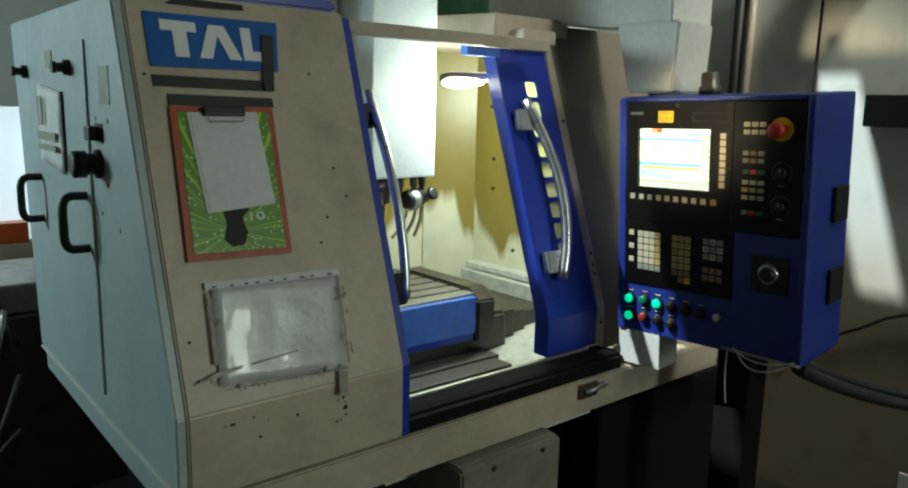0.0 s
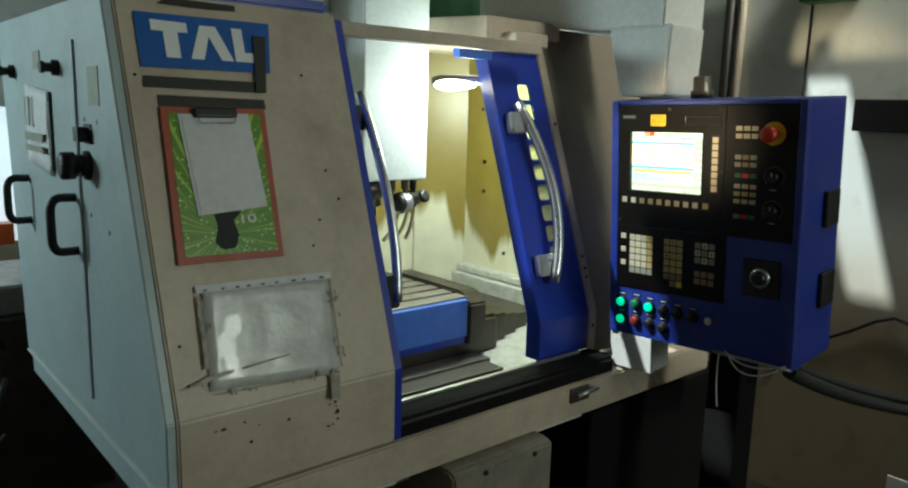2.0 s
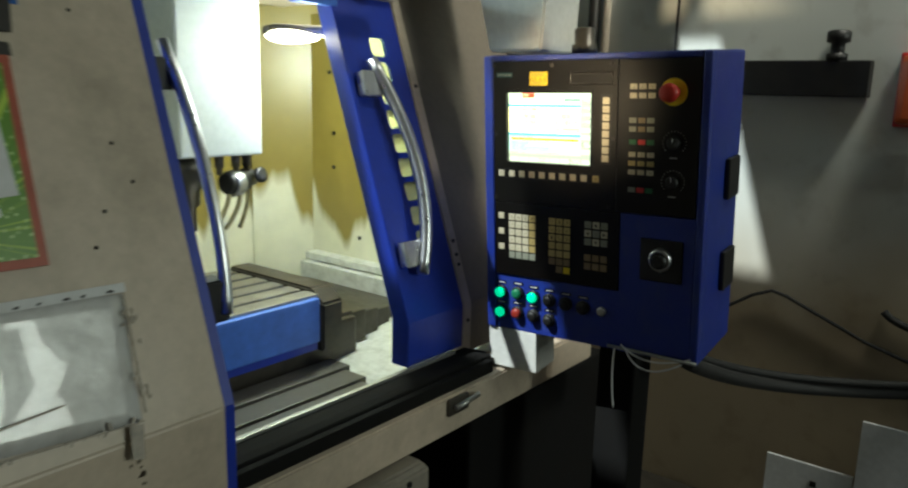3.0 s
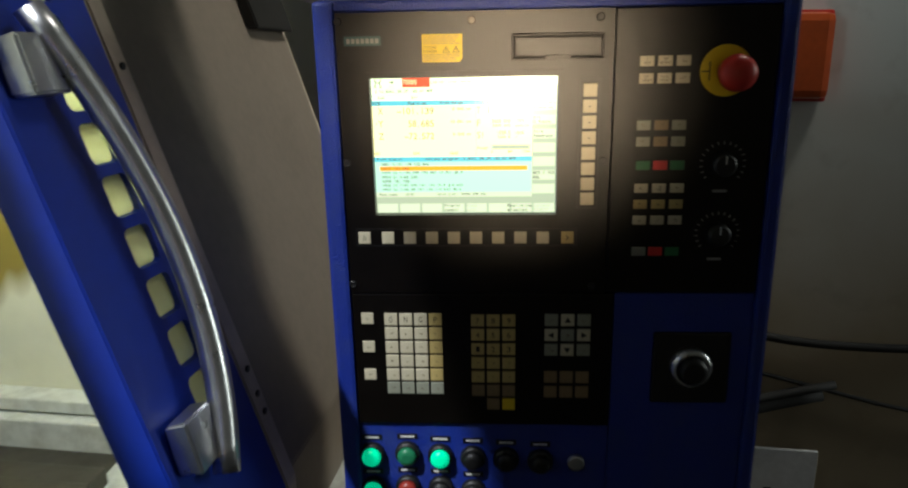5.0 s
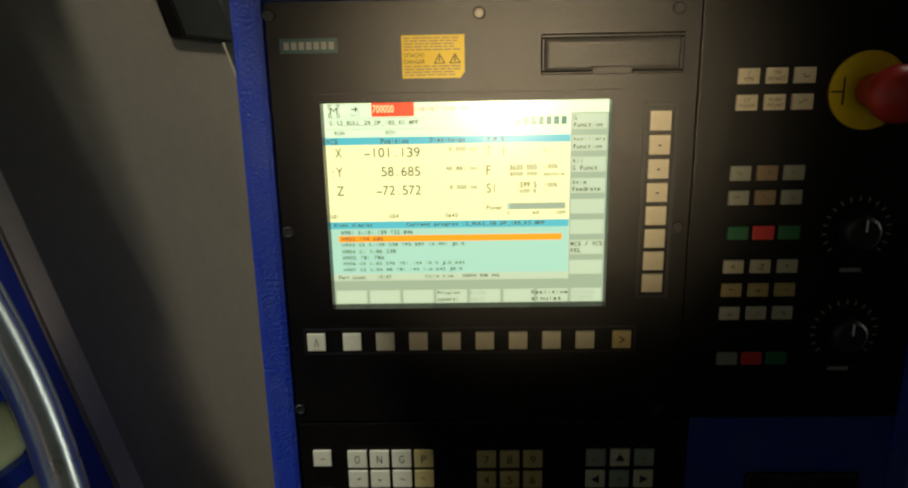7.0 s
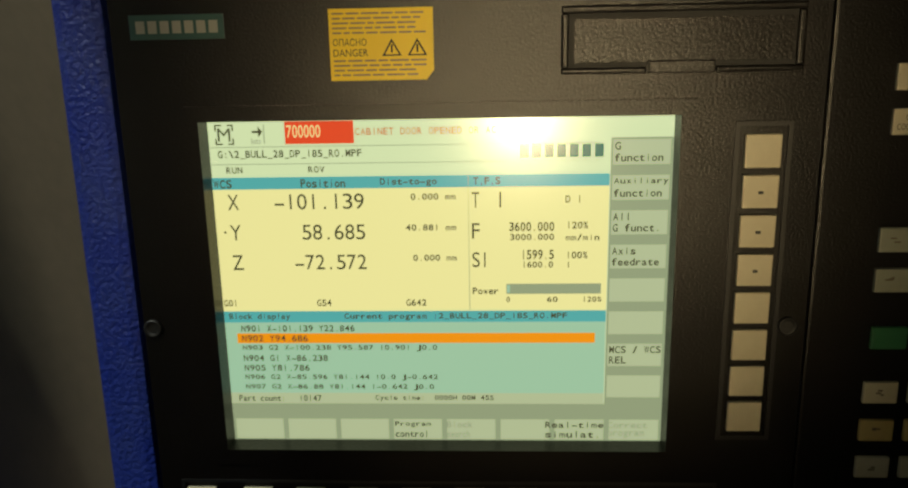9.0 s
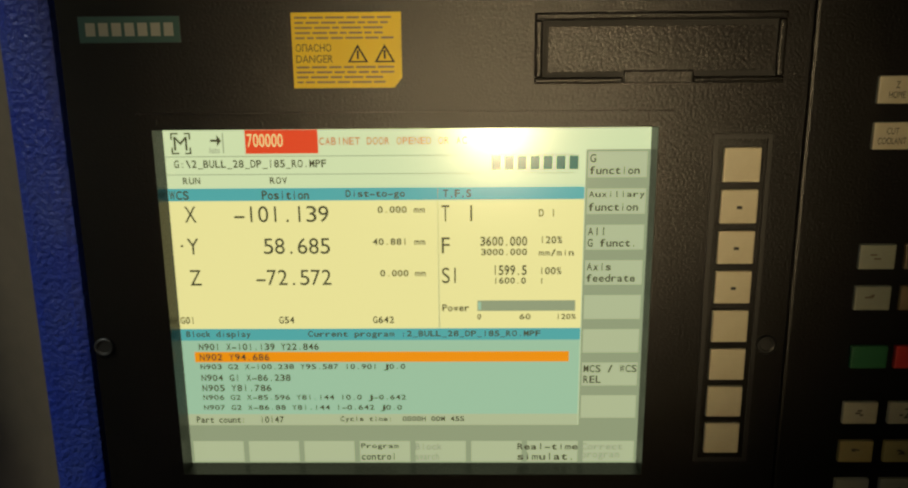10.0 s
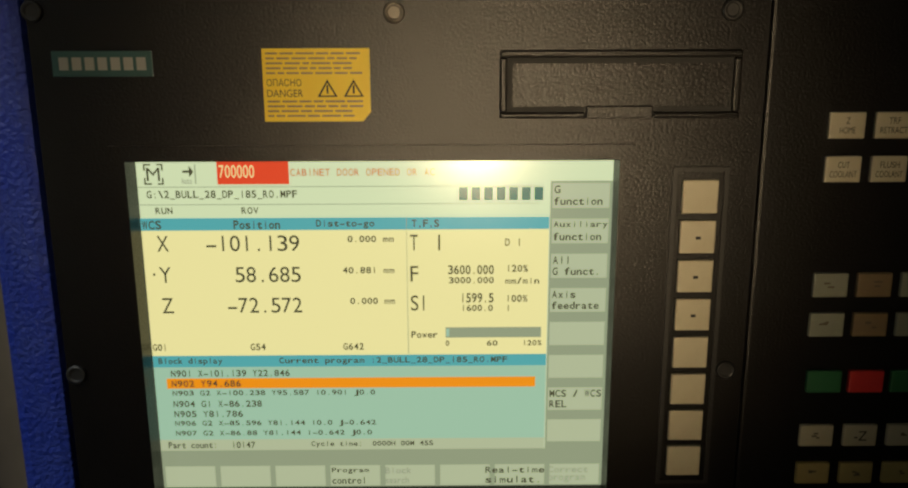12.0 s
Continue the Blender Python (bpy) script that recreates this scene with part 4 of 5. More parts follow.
def say(words, x0, x1, y0, y1, material=None, level=4):
    """Terminal letters of one width each, set into the box."""
    k, h = 211 / 640, 158 / 480
    used = [(i, glyph(c, 0.018 if y1 - y0 < 16 else 0.0)) for i, c in enumerate(words) if c != " "]
    low = min(v[1] for i, (vs, fs) in used for v in vs)
    tall = max(v[1] for i, (vs, fs) in used for v in vs) - low
    pitch = (x1 - x0) / max(len(words) - 0.15, 0.85)
    t = bmesh.new()
    for (i, (vs, fs)), c in zip(used, words.replace(" ", "")):
        left, right = min(v[0] for v in vs), max(v[0] for v in vs)
        fill = pitch * (0.2 if c in ".:,'" else 0.17 if c in "Iil" else 0.16 if c == "1" else 0.84)
        new_verts = [t.verts.new(((i * pitch + pitch * 0.42 + ((v[0] - left) / (right - left) - 0.5) * fill) * k / 1000, (v[1] - low) / tall * (y1 - y0) * h / 1000, 0)) for v in vs]
        for f in fs:
            t.faces.new([new_verts[n] for n in f])
    t.transform(facing(-105.5 + x0 * k, 79 - y1 * h, GLASS_D - 0.12 * level))
    return part("writing", t, material or S_INK, display)


cell(0, 555, 79, 96, S_CYAN)
cell(0, 555, 96, 276, S_CREAM)
cell(0, 555, 276, 293, S_CYAN)
cell(0, 555, 293, 404, S_PALE)
cell(0, 555, 404, 421, S_KEY)
cell(0, 640, 421, 480, S_GREY)
cell(556, 640, 30, 421, S_GREY)
cell(108, 204, 2, 33, S_RED)
for y in (36, 60):
    cell(0, 540, y, y + 1, S_GREY)
cell(78, 79.5, 6, 32, S_GREY)
cell(360, 361.5, 80, 275, S_GREY)
cell(17, 540, 310, 325, S_ORANGE, 2)
for i in range(8):
    cell(i * 80 + 4, i * 80 + 76, 446, 478, S_KEY, 2)
    y0 = 33 + i * 49
    cell(559, 636, y0, y0 + 34, S_KEY, 2)
for i in range(7):
    cell(432 + 17 * i, 444 + 17 * i, 38, 56, S_TEAL, 2, "letter_block")
for a in ((10, 12, 6, 14), (10, 20, 5, 7), (34, 36, 6, 14), (28, 36, 5, 7), (10, 12, 24, 32), (10, 20, 31, 33), (34, 36, 24, 32), (28, 36, 31, 33)):
    cell(*a, S_INK, 2)
say("M", 14, 32, 10, 28)
say("Auto", 60, 74, 24, 32, S_FAINT)
cell(62, 72, 14, 17, S_INK, 2)
t = bmesh.new()
t.faces.new([t.verts.new(p) for p in ((0, 0, 0), (0.002, 0.0025, 0), (0, 0.005, 0))])
t.transform(facing(-105.5 + 71 * 211 / 640, 79 - 23 * 158 / 480, -1.0))
part("arrow", t, S_INK, display)
say("700000", 111, 158, 7, 24, S_YELLOW)
say("CABINET DOOR OPENED OR AC", 206, 400, 12, 22, S_REDINK)
say("G:\\2_BULL_28_DP_185_RO.MPF", 12, 214, 41, 53)
say("RUN", 22, 45, 64, 73)
say("ROV", 138, 161, 64, 73)
for words, x0, x1 in (("WCS", 2, 28), ("Position", 126, 189), ("Dist-to-go", 238, 317), ("T,F,S", 368, 405)):
    say(words, x0, x1, 82, 94)
for y, name, value, v0, dist, d0 in ((103, "X", "-101.139", 87, "0.000 mm", 280), (147, "Y", "58.685", 124, "40.881 mm", 272), (191, "Z", "-72.572", 111, "0.000 mm", 281)):
    say(name, 20, 36, y, y + 22)
    say(value, v0, 214, y, y + 22)
    say(dist, d0, 343, y + 1, y + 10)
cell(11, 14, 156, 159, S_INK, 2)
for words, x0, x1, y0, y1 in (("T", 365, 376, 103, 125), ("1", 398, 412, 103, 125), ("D 1", 495, 518, 109, 119), ("F", 365, 376, 147, 169), ("3600.000", 417, 480, 146, 159), ("3000.000", 418, 480, 163, 172),
                             ("120%", 497, 527, 146, 156), ("mm/min", 496, 543, 164, 173), ("S1", 365, 388, 189, 211), ("1599.5", 434, 480, 186, 200), ("1600.0", 435, 479, 203, 212), ("100%", 497, 527, 189, 199), ("1", 497, 504, 204, 212),
                             ("Power", 365, 402, 241, 251), ("0", 413, 418, 255, 263), ("60", 471, 486, 255, 263), ("120%", 521, 548, 255, 263), ("G01", 2, 22, 258, 268), ("G54", 139, 160, 258, 268), ("G642", 269, 298, 258, 268)):
    say(words, x0, x1, y0, y1)
cell(413, 547, 236, 251, S_GREY, 2)
cell(414, 418, 238, 249, S_PALE, 3)
say("Block display", 8, 98, 279, 290)
say("Current program :2_BULL_28_DP_185_RO.MPF", 178, 500, 279, 290)
for i, (words, x1) in enumerate((("N901 X-101.139 Y22.846", 192), ("N902 Y94.686", 122), ("N903 G2 X-100.238 Y95.587 I0.901 J0.0", 312), ("N904 G1 X-86.238", 150), ("N905 Y81.786", 122), ("N906 G2 X-85.596 Y81.144 I0.0 J-0.642", 312), ("N907 G2 X-86.88 Y81.144 I-0.642 J0.0", 306))):
    say(words, 24, x1, 297 + 15.4 * i, 307 + 15.4 * i)
say("Part count:", 12, 82, 407, 417)
say("10147", 103, 137, 407, 417)
say("Cycle time:  0000H 00M 45S", 218, 394, 407, 417)
for i, a, b, x0, x1, ink in ((3, "Program", "control", 246, 300, S_INK), (4, "Block", "search", 324, 362, S_FAINT), (6, "Real-time", "simulat.", 470, 556, S_INK), (7, "Correct", "program", 562, 620, S_FAINT)):
    say(a, x0, x1, 449, 459, ink)
    say(b, x0, x1 - 4, 464, 475, ink)
for i, a, b in ((0, "G", "function"), (1, "Auxiliary", "function"), (2, "All", "G funct."), (3, "Axis", "feedrate"), (6, "MCS / WCS", "REL")):
    y0 = 33 + i * 49
    say(a, 561, 561 + 8.2 * len(a), y0 + 3, y0 + 14)
    say(b, 561, 561 + 8.2 * len(b), y0 + 19, y0 + 30)

# fittings of the panel
for v in (-110, -318):
    part("hinge", pbox(362, 374, v - 45, v + 45, 120, 205, 4), BLACK, panel, "black hinge")
part("under_box", pbox(-166, -32, -604, -501, -4, 95, 2), CREAM_WHITE, panel, "small white box under the panel")
part("gland", lathe([(0.03, 0), (0.03, 0.02), (0.024, 0.022), (0.024, 0.055), (0.018, 0.06)], 18, pose(0.16, -0.01, 0.164)), DARK_STEEL, panel, "grey cable gland")
part("bar", rod([(-0.012, -0.157, -0.489), (-0.012, -0.361, -0.494)], 0.004, 8), STEEL, panel)
for pts in (bend((-0.014, -0.2, -0.487), (-0.03, -0.24, -0.56), (-0.014, -0.33, -0.50)), bend((-0.014, -0.19, -0.48), (-0.02, -0.25, -0.53), (-0.01, -0.35, -0.485)), bend((-0.012, -0.175, -0.49), (-0.01, -0.165, -0.56), (-0.012, -0.175, -0.64))):
    part("loose_wire", rod(pts, 0.0022, 6), PAPER, panel, "loose white wire")

# ---- things on the machine's front ----
LEAN_L = Matrix.Rotation(-math.atan(SLOPE), 4, "X")


def on_cover(x, z, lift=0.002):
    """A place on the leaning left cover: x to the right, z up along the sheet, y into the sheet."""
    return Matrix.Translation((x, cover_y(z) - lift, z)) @ LEAN_L


def cover_thing(name, x, z, label, category, lift=0.003):
    ob = thing(name, (0, 0, 0), label, category)
    ob.matrix_world = on_cover(x, z, lift)
    return ob


def flat(points, thick=0.002):
    """A thin cut-out in the plane of the sheet, from points (x, z)."""
    bm = bmesh.new()
    bm.faces.new([bm.verts.new((x, 0, z)) for x, z in points])
    r = bmesh.ops.extrude_face_region(bm, geom=list(bm.faces))
    bmesh.ops.translate(bm, verts=[g for g in r["geom"] if isinstance(g, bmesh.types.BMVert)], vec=(0, -thick, 0))
    bmesh.ops.recalc_face_normals(bm, faces=bm.faces)
    return bm


SIGN_BLUE = surface("sign_blue", (0.0, 0.1, 0.42), 0.4, dirt=(0.0, 0.05, 0.2), amount=0.3, scale=20)
TAPE = surface("dark_brown_tape", (0.014, 0.01, 0.007), 0.5, dirt=(0.035, 0.025, 0.016), amount=0.5, scale=40)
CL = 1 / math.cos(math.atan(SLOPE))
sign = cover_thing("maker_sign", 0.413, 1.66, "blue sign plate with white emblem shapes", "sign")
part("plate", flat([(0, 0), (0.262, 0), (0.277, 0.108), (0, 0.108)]), SIGN_BLUE, sign)
for pts in ([(0.028, 0.072), (0.028, 0.094), (0.098, 0.092), (0.098, 0.072), (0.078, 0.072), (0.078, 0.02), (0.05, 0.02), (0.05, 0.072)],
            [(0.098, 0.02), (0.124, 0.09), (0.156, 0.09), (0.186, 0.02), (0.16, 0.02), (0.14, 0.068), (0.124, 0.02)],
            [(0.19, 0.02), (0.19, 0.09), (0.212, 0.09), (0.212, 0.04), (0.235, 0.04), (0.235, 0.02)]):
    bm = flat(pts, 0.0015)
    bm.transform(Matrix.Translation((0, -0.002, 0)))
    part("emblem", bm, WHITE_INK, sign, "white emblem shape")
for i, (x, z, pts) in enumerate(((0.413, 1.64, [(0, -0.018), (0.246, -0.022), (0.248, 0.0), (0, 0.004)]), (0.436, 1.605, [(0, -0.018), (0.216, -0.02), (0.215, 0.0), (0, 0.004)]), (0.635, 1.64, [(0.0, -0.02), (0.022, -0.02), (0.04, 0.1), (0.012, 0.1)]))):
    tape = tagged(part("tape_strip", flat(pts, 0.0012), TAPE), "dark brown tape strip stuck on the cover", "tape", "tape strips")
    tape.matrix_world = on_cover(x, z, 0.0032 if i < 2 else 0.0085)
tape = tagged(part("tape_strip", flat([(0, 0), (0.1, -0.002), (0.16, 0.0), (0.16, 0.012), (0.02, 0.014)], 0.001), TAPE), "torn tape remains along the cover's top", "tape", "tape strips")
tape.matrix_world = on_cover(0.46, 1.782, 0.003)

RED_FRAME = surface("red_board_frame", (0.42, 0.075, 0.03), 0.45, dirt=(0.15, 0.03, 0.02), amount=0.4, scale=20)


def poster_paint():
    m, n, l, p = nodes_of("green_leaf_print")
    # blades that fan out from the foot of the print, with pale drops
    tc, v, t = n.new("ShaderNodeTexCoord"), n.new("ShaderNodeTexVoronoi"), n.new("ShaderNodeTexNoise")
    v.inputs["Scale"].default_value = 95
    l.new(tc.outputs["Object"], v.inputs["Vector"])
    mp = n.new("ShaderNodeMapping")
    mp.inputs["Location"].default_value = (-0.095, 0, -0.05)
    l.new(tc.outputs["Object"], mp.inputs["Vector"])
    sep = n.new("ShaderNodeSeparateXYZ")
    l.new(mp.outputs["Vector"], sep.inputs[0])
    ang = n.new("ShaderNodeMath")
    ang.operation = "ARCTAN2"
    l.new(sep.outputs["Z"], ang.inputs[0])
    l.new(sep.outputs["X"], ang.inputs[1])
    t.noise_dimensions = "1D"
    t.inputs["Scale"].default_value, t.inputs["Detail"].default_value = 13, 3
    l.new(ang.outputs[0], t.inputs["W"])
    r = n.new("ShaderNodeValToRGB")
    r.color_ramp.elements[0].position, r.color_ramp.elements[1].position = 0.14, 0.3
    r.color_ramp.elements[0].color, r.color_ramp.elements[1].color = (0.55, 0.72, 0.3, 1), (0.11, 0.25, 0.016, 1)
    l.new(v.outputs["Distance"], r.inputs["Fac"])
    mx = n.new("ShaderNodeMix")
    mx.data_type = "RGBA"
    mx.inputs["B"].default_value = (0.4, 0.56, 0.06, 1)
    l.new(r.outputs["Color"], mx.inputs["A"])
    s = n.new("ShaderNodeMapRange")
    s.inputs["From Min"].default_value, s.inputs["From Max"].default_value = 0.55, 0.68
    l.new(t.outputs["Fac"], s.inputs["Value"])
    l.new(s.outputs[0], mx.inputs["Factor"])
    l.new(mx.outputs["Result"], p.inputs["Base Color"])
    p.inputs["Roughness"].default_value = 0.35
    return m


board = cover_thing("clipboard", 0.423, 1.30, "red-edged clipboard with a green leaf print and white papers", "clipboard", 0.004)
HB = (1.585 - 1.30) * CL
part("board", flat([(0, 0), (0.212, -0.004), (0.222, HB), (0.011, HB)], 0.006), RED_FRAME, board, "red board edge")
bm = flat([(0.014, 0.013), (0.2, 0.009), (0.209, HB - 0.012), (0.024, HB - 0.012)], 0.001)
bm.transform(Matrix.Translation((0, -0.006, 0)))
part("print", bm, poster_paint(), board, "green leaf print")
bm = flat([(0.075, 0.035), (0.09, 0.02), (0.115, 0.022), (0.125, 0.045), (0.118, 0.075), (0.135, 0.09), (0.13, 0.1), (0.08, 0.1), (0.085, 0.065)], 0.0005)
bm.transform(Matrix.Translation((0, -0.0072, 0)))
part("dark_shape", bm, INK, board)
t = fit_words("10", 0.135, 0.165, 0.068, 0.085)
t.transform(Matrix.Translation((0, -0.0078, 0)) @ Matrix.Rotation(radians(90), 4, "X"))
part("writing", t, WHITE_INK, board)
for i, off in enumerate((0.0, 0.006)):
    bm = flat([(0.05 + off, 0.088 + off), (0.19 + off * 0.3, 0.098), (0.182, HB - 0.012), (0.04 + off, HB - 0.014 - off)], 0.001)
    bm.transform(Matrix.Translation((0, -0.0085 - 0.0015 * i, 0)))
    part("paper_sheet", bm, PAPER, board, "white paper sheet")
clip = part("clip", boxed(0.07, 0.155, -0.022, -0.006, HB - 0.022, HB - 0.004, bevel=0.003), BLACK, board, "black bulldog clip")
part("clip_wire", rod([(0.075, -0.02, HB - 0.02), (0.078, -0.02, HB - 0.034), (0.148, -0.02, HB - 0.034), (0.15, -0.02, HB - 0.02)], 0.0012, 6), STEEL, clip)

random.seed(7)
OLD_TAPE = surface("old_brown_tape", (0.26, 0.21, 0.15), 0.4, dirt=(0.06, 0.045, 0.03), amount=0.8, scale=45)
SLEEVE = surface("cloudy_plastic", (0.64, 0.63, 0.62), 0.28, dirt=(0.4, 0.37, 0.33), amount=0.6, scale=9, bump=0.4, coat=0.3)
sleeve = cover_thing("document_sleeve", 0.443, 1.066, "cloudy plastic document sleeve taped to the cover", "document sleeve", 0.003)
HS = (1.26 - 1.066) * CL
bm = bmesh.new()
grid = [[bm.verts.new((0.004 + 0.27 * i / 12 + 0.012 * j / 9, -0.003 - 0.004 * noise.noise((i * 0.7 + j * 0.3, j * 0.35, 0)), 0.008 * (1 - i / 12) + (HS - 0.01) * j / 9 - 0.012 * (i / 12))) for i in range(13)] for j in range(10)]
for j in range(9):
    for i in range(12):
        bm.faces.new((grid[j][i], grid[j][i + 1], grid[j + 1][i + 1], grid[j + 1][i])).smooth = True
r = bmesh.ops.extrude_face_region(bm, geom=list(bm.faces))
bmesh.ops.translate(bm, verts=[g for g in r["geom"] if isinstance(g, bmesh.types.BMVert)], vec=(0, 0.0015, 0))
bmesh.ops.recalc_face_normals(bm, faces=bm.faces)
part("sleeve", bm, SLEEVE, sleeve)
for i in range(9):
    x = 0.02 + 0.03 * i + random.uniform(-0.008, 0.008)
    zt = HS - 0.006 - 0.006 * x / 0.29
    bm = flat([(x, zt - 0.006), (x + random.uniform(0.003, 0.014), zt - 0.0065), (x + 0.009, zt - 0.002), (x + 0.001, zt - 0.003)], 0.0006)
    bm.transform(Matrix.Translation((0, -0.0061, 0)))
    part("dark_mark", bm, TAPE, sleeve)
for x0, x1, lean, n in ((-0.006, 0.012, 0.012, 16), (0.268, 0.29, 0.01, 16), (0.01, 0.27, -0.012, 14)):
    for i in range(n):
        f = random.random()
        x, zz = (random.uniform(x0, x1) + lean * f, 0.01 + (HS - 0.03) * f) if n == 16 else (x0 + (x1 - x0) * f, random.uniform(-0.004, 0.006) - 0.01 * f)
        a = random.uniform(0.002, 0.006)
        bm = flat([(x + a * random.uniform(0.3, 1.0) * math.cos(k), zz + a * random.uniform(0.5, 1.8) * math.sin(k)) for k in (0, 1.05, 2.1, 3.14, 4.2, 5.25)], 0.0004)
        bm.transform(Matrix.Translation((0, -0.0092, 0)))
        part("grime_spot", bm, OLD_TAPE, sleeve)
part("top_strip", flat([(0.004, HS - 0.014), (0.292, HS - 0.02), (0.292, HS - 0.006), (0.004, HS)], 0.006), PAPER, sleeve, "white plastic binding strip")
for pts in ([(-0.05, 0.02), (0.05, 0.034), (0.052, 0.04), (0.0, 0.036)], [(0.07, 0.036), (0.17, 0.045), (0.17, 0.047), (0.07, 0.04)], [(0.2775, 0.0), (0.2805, 0.0), (0.2865, HS - 0.02), (0.2835, HS - 0.02)], [(-0.002, 0.05), (0.006, 0.05), (0.01, HS - 0.02), (0.004, HS - 0.02)], [(0.01, 0.0), (0.275, -0.012), (0.275, -0.01), (0.01, 0.0015)], [(0.245, -0.06), (0.262, -0.065), (0.272, -0.015), (0.25, -0.012)]):
    bm = flat(pts, 0.001)
    bm.transform(Matrix.Translation((0, -0.008, 0)))
    part("tape", bm, OLD_TAPE, sleeve, "torn dirty tape")

pouch = thing("plastic_pouch", (0.352, 1.95, 1.53), "crumpled clear pouch with dark print taped to the cabinet door", "pouch")
bm = bmesh.new()
grid = [[bm.verts.new((-0.006 * noise.noise((i * 0.9, j * 0.7, 3)) - 0.004, 0.11 - 0.23 * i / 8 - 0.01 * math.sin(j), -0.09 + 0.19 * j / 8 - 0.02 * (i / 8))) for i in range(9)] for j in range(9)]
for j in range(8):
    for i in range(8):
        bm.faces.new((grid[j][i], grid[j][i + 1], grid[j + 1][i + 1], grid[j + 1][i])).smooth = True
r = bmesh.ops.extrude_face_region(bm, geom=list(bm.faces))
bmesh.ops.translate(bm, verts=[g for g in r["geom"] if isinstance(g, bmesh.types.BMVert)], vec=(0.004, 0, 0))
bmesh.ops.recalc_face_normals(bm, faces=bm.faces)
part("pouch", bm, PAPER, pouch)
for y0, y1, z0, z1 in ((0.06, 0.075, 0.0, 0.07), (0.03, 0.045, 0.0, 0.07), (-0.09, 0.09, -0.035, -0.015), (-0.09, 0.09, -0.06, -0.045)):
    part("print_bar", boxed(-0.0125, -0.0115, y0, y1, z0, z1), KEY_GREY, pouch)
# dark strip that draws the shadow along the pouch's edge
part("edge_shadow", boxed(-0.004, 0.0, -0.132, -0.112, -0.1, 0.08), TAPE, pouch, "dark strip painted as the shadow beside the pouch")

GRIME = surface("oily_grime", (0.09, 0.065, 0.04), 0.5, dirt=(0.02, 0.016, 0.012), amount=0.8, scale=60)
random.seed(4)
for cx, cz, n, w, h in ((0.505, 1.0, 4, 0.05, 0.006), (0.7, 0.99, 9, 0.009, 0.03), (0.455, 1.272, 5, 0.02, 0.012)):
    for i in range(n):
        x, z, a = cx + random.gauss(0, w), cz + random.gauss(0, h), random.uniform(0.0015, 0.006)
        if z < KNEE[1] and cz < KNEE[1]:
            pts = [(a * random.uniform(0.5, 1.6) * math.cos(k), a * random.uniform(0.4, 1.0) * math.sin(k)) for k in (0, 0.9, 1.8, 2.7, 3.6, 4.5, 5.4)]
            spot = part("grime_spot", flat(pts, 0.0006), GRIME, front_cover, "black oily spot")
            spot.matrix_basis = Matrix.Translation((x, cover_y(z) - 0.0005, z))

# ---- the wall behind the panel ----
WX = 2.798
trunk = thing("cable_box", (WX, 0.845, 1.615), "black wall box with a knob on top", "wall box")
part("box", boxed(-0.06, 0, -0.21, 0.21, -0.055, 0.055, bevel=0.005), BLACK, trunk)
part("knob", lathe([(0.03, 0), (0.03, 0.02), (0.02, 0.022), (0.02, 0.05), (0.034, 0.055), (0.034, 0.085), (0.025, 0.09)], 18, pose(-0.035, -0.11, 0.055)), BLACK, trunk)
warn = thing("wall_lamp", (WX, 0.445, 1.585), "orange plastic wall lamp, unlit", "wall lamp")
part("body", boxed(-0.08, 0, -0.11, 0.11, -0.1, 0.1, bevel=0.02), ORANGE, warn)
part("rim", boxed(-0.03, 0, -0.118, 0.118, -0.108, 0.108, bevel=0.006), RED, warn)
sw = thing("wall_switch", (WX, 0.484, 1.34), "small pale wall switch with a dark rocker", "switch")
part("plate", boxed(-0.008, 0, -0.03, 0.03, -0.045, 0.06, bevel=0.003), CREAM_WHITE, sw)
part("rocker", boxed(-0.014, -0.008, -0.012, 0.012, -0.035, -0.01, bevel=0.002), BLACK, sw)
green = thing("green_box", (WX, 1.19, 2.07), "green plastic box hung on the wall", "box")
part("box", boxed(-0.09, 0, -0.09, 0.09, -0.06, 0.14, bevel=0.01), surface("green_plastic", (0.02, 0.3, 0.04), 0.4, amount=0.3), green)
part("bracket", boxed(-0.05, 0, -0.1, -0.092, -0.04, 0.1), BLACK, green)
for y, r, m in ((1.58, 0.02, TAPE), (1.53, 0.014, CREAM), (1.262, 0.005, BLACK)):
    pipe = thing("wall_pipe", (WX - r, y, 1.0), "thin vertical pipe on the wall", "pipe", "wall pipes")
    part("pipe", rod([(0, 0, -0.4), (0, 0.004, 0.5), (0, 0.0, 1.5)], r, 10), m, pipe)
    for z in (0.1, 1.1):
        part("pipe_clip", boxed(-r * 0.3, r, -r * 1.7, r * 1.7, z, z + 0.02), STEEL, pipe)
CABLE_LABEL = "black rubber cable sagging along the wall"
wall_run = [(2.785, 1.1, 0.77), (2.78, 0.99, 0.835), (2.78, 0.91, 0.89), (2.78, 0.85, 0.916), (2.78, 0.8, 0.905), (2.78, 0.7, 0.862), (2.78, 0.55, 0.8), (2.78, 0.41, 0.76), (2.78, 0.1, 0.69), (2.78, -0.3, 0.62)]
tagged(part("cable", rod(wall_run, 0.006, 8), RUBBER), CABLE_LABEL, "cable", "cables behind the panel")
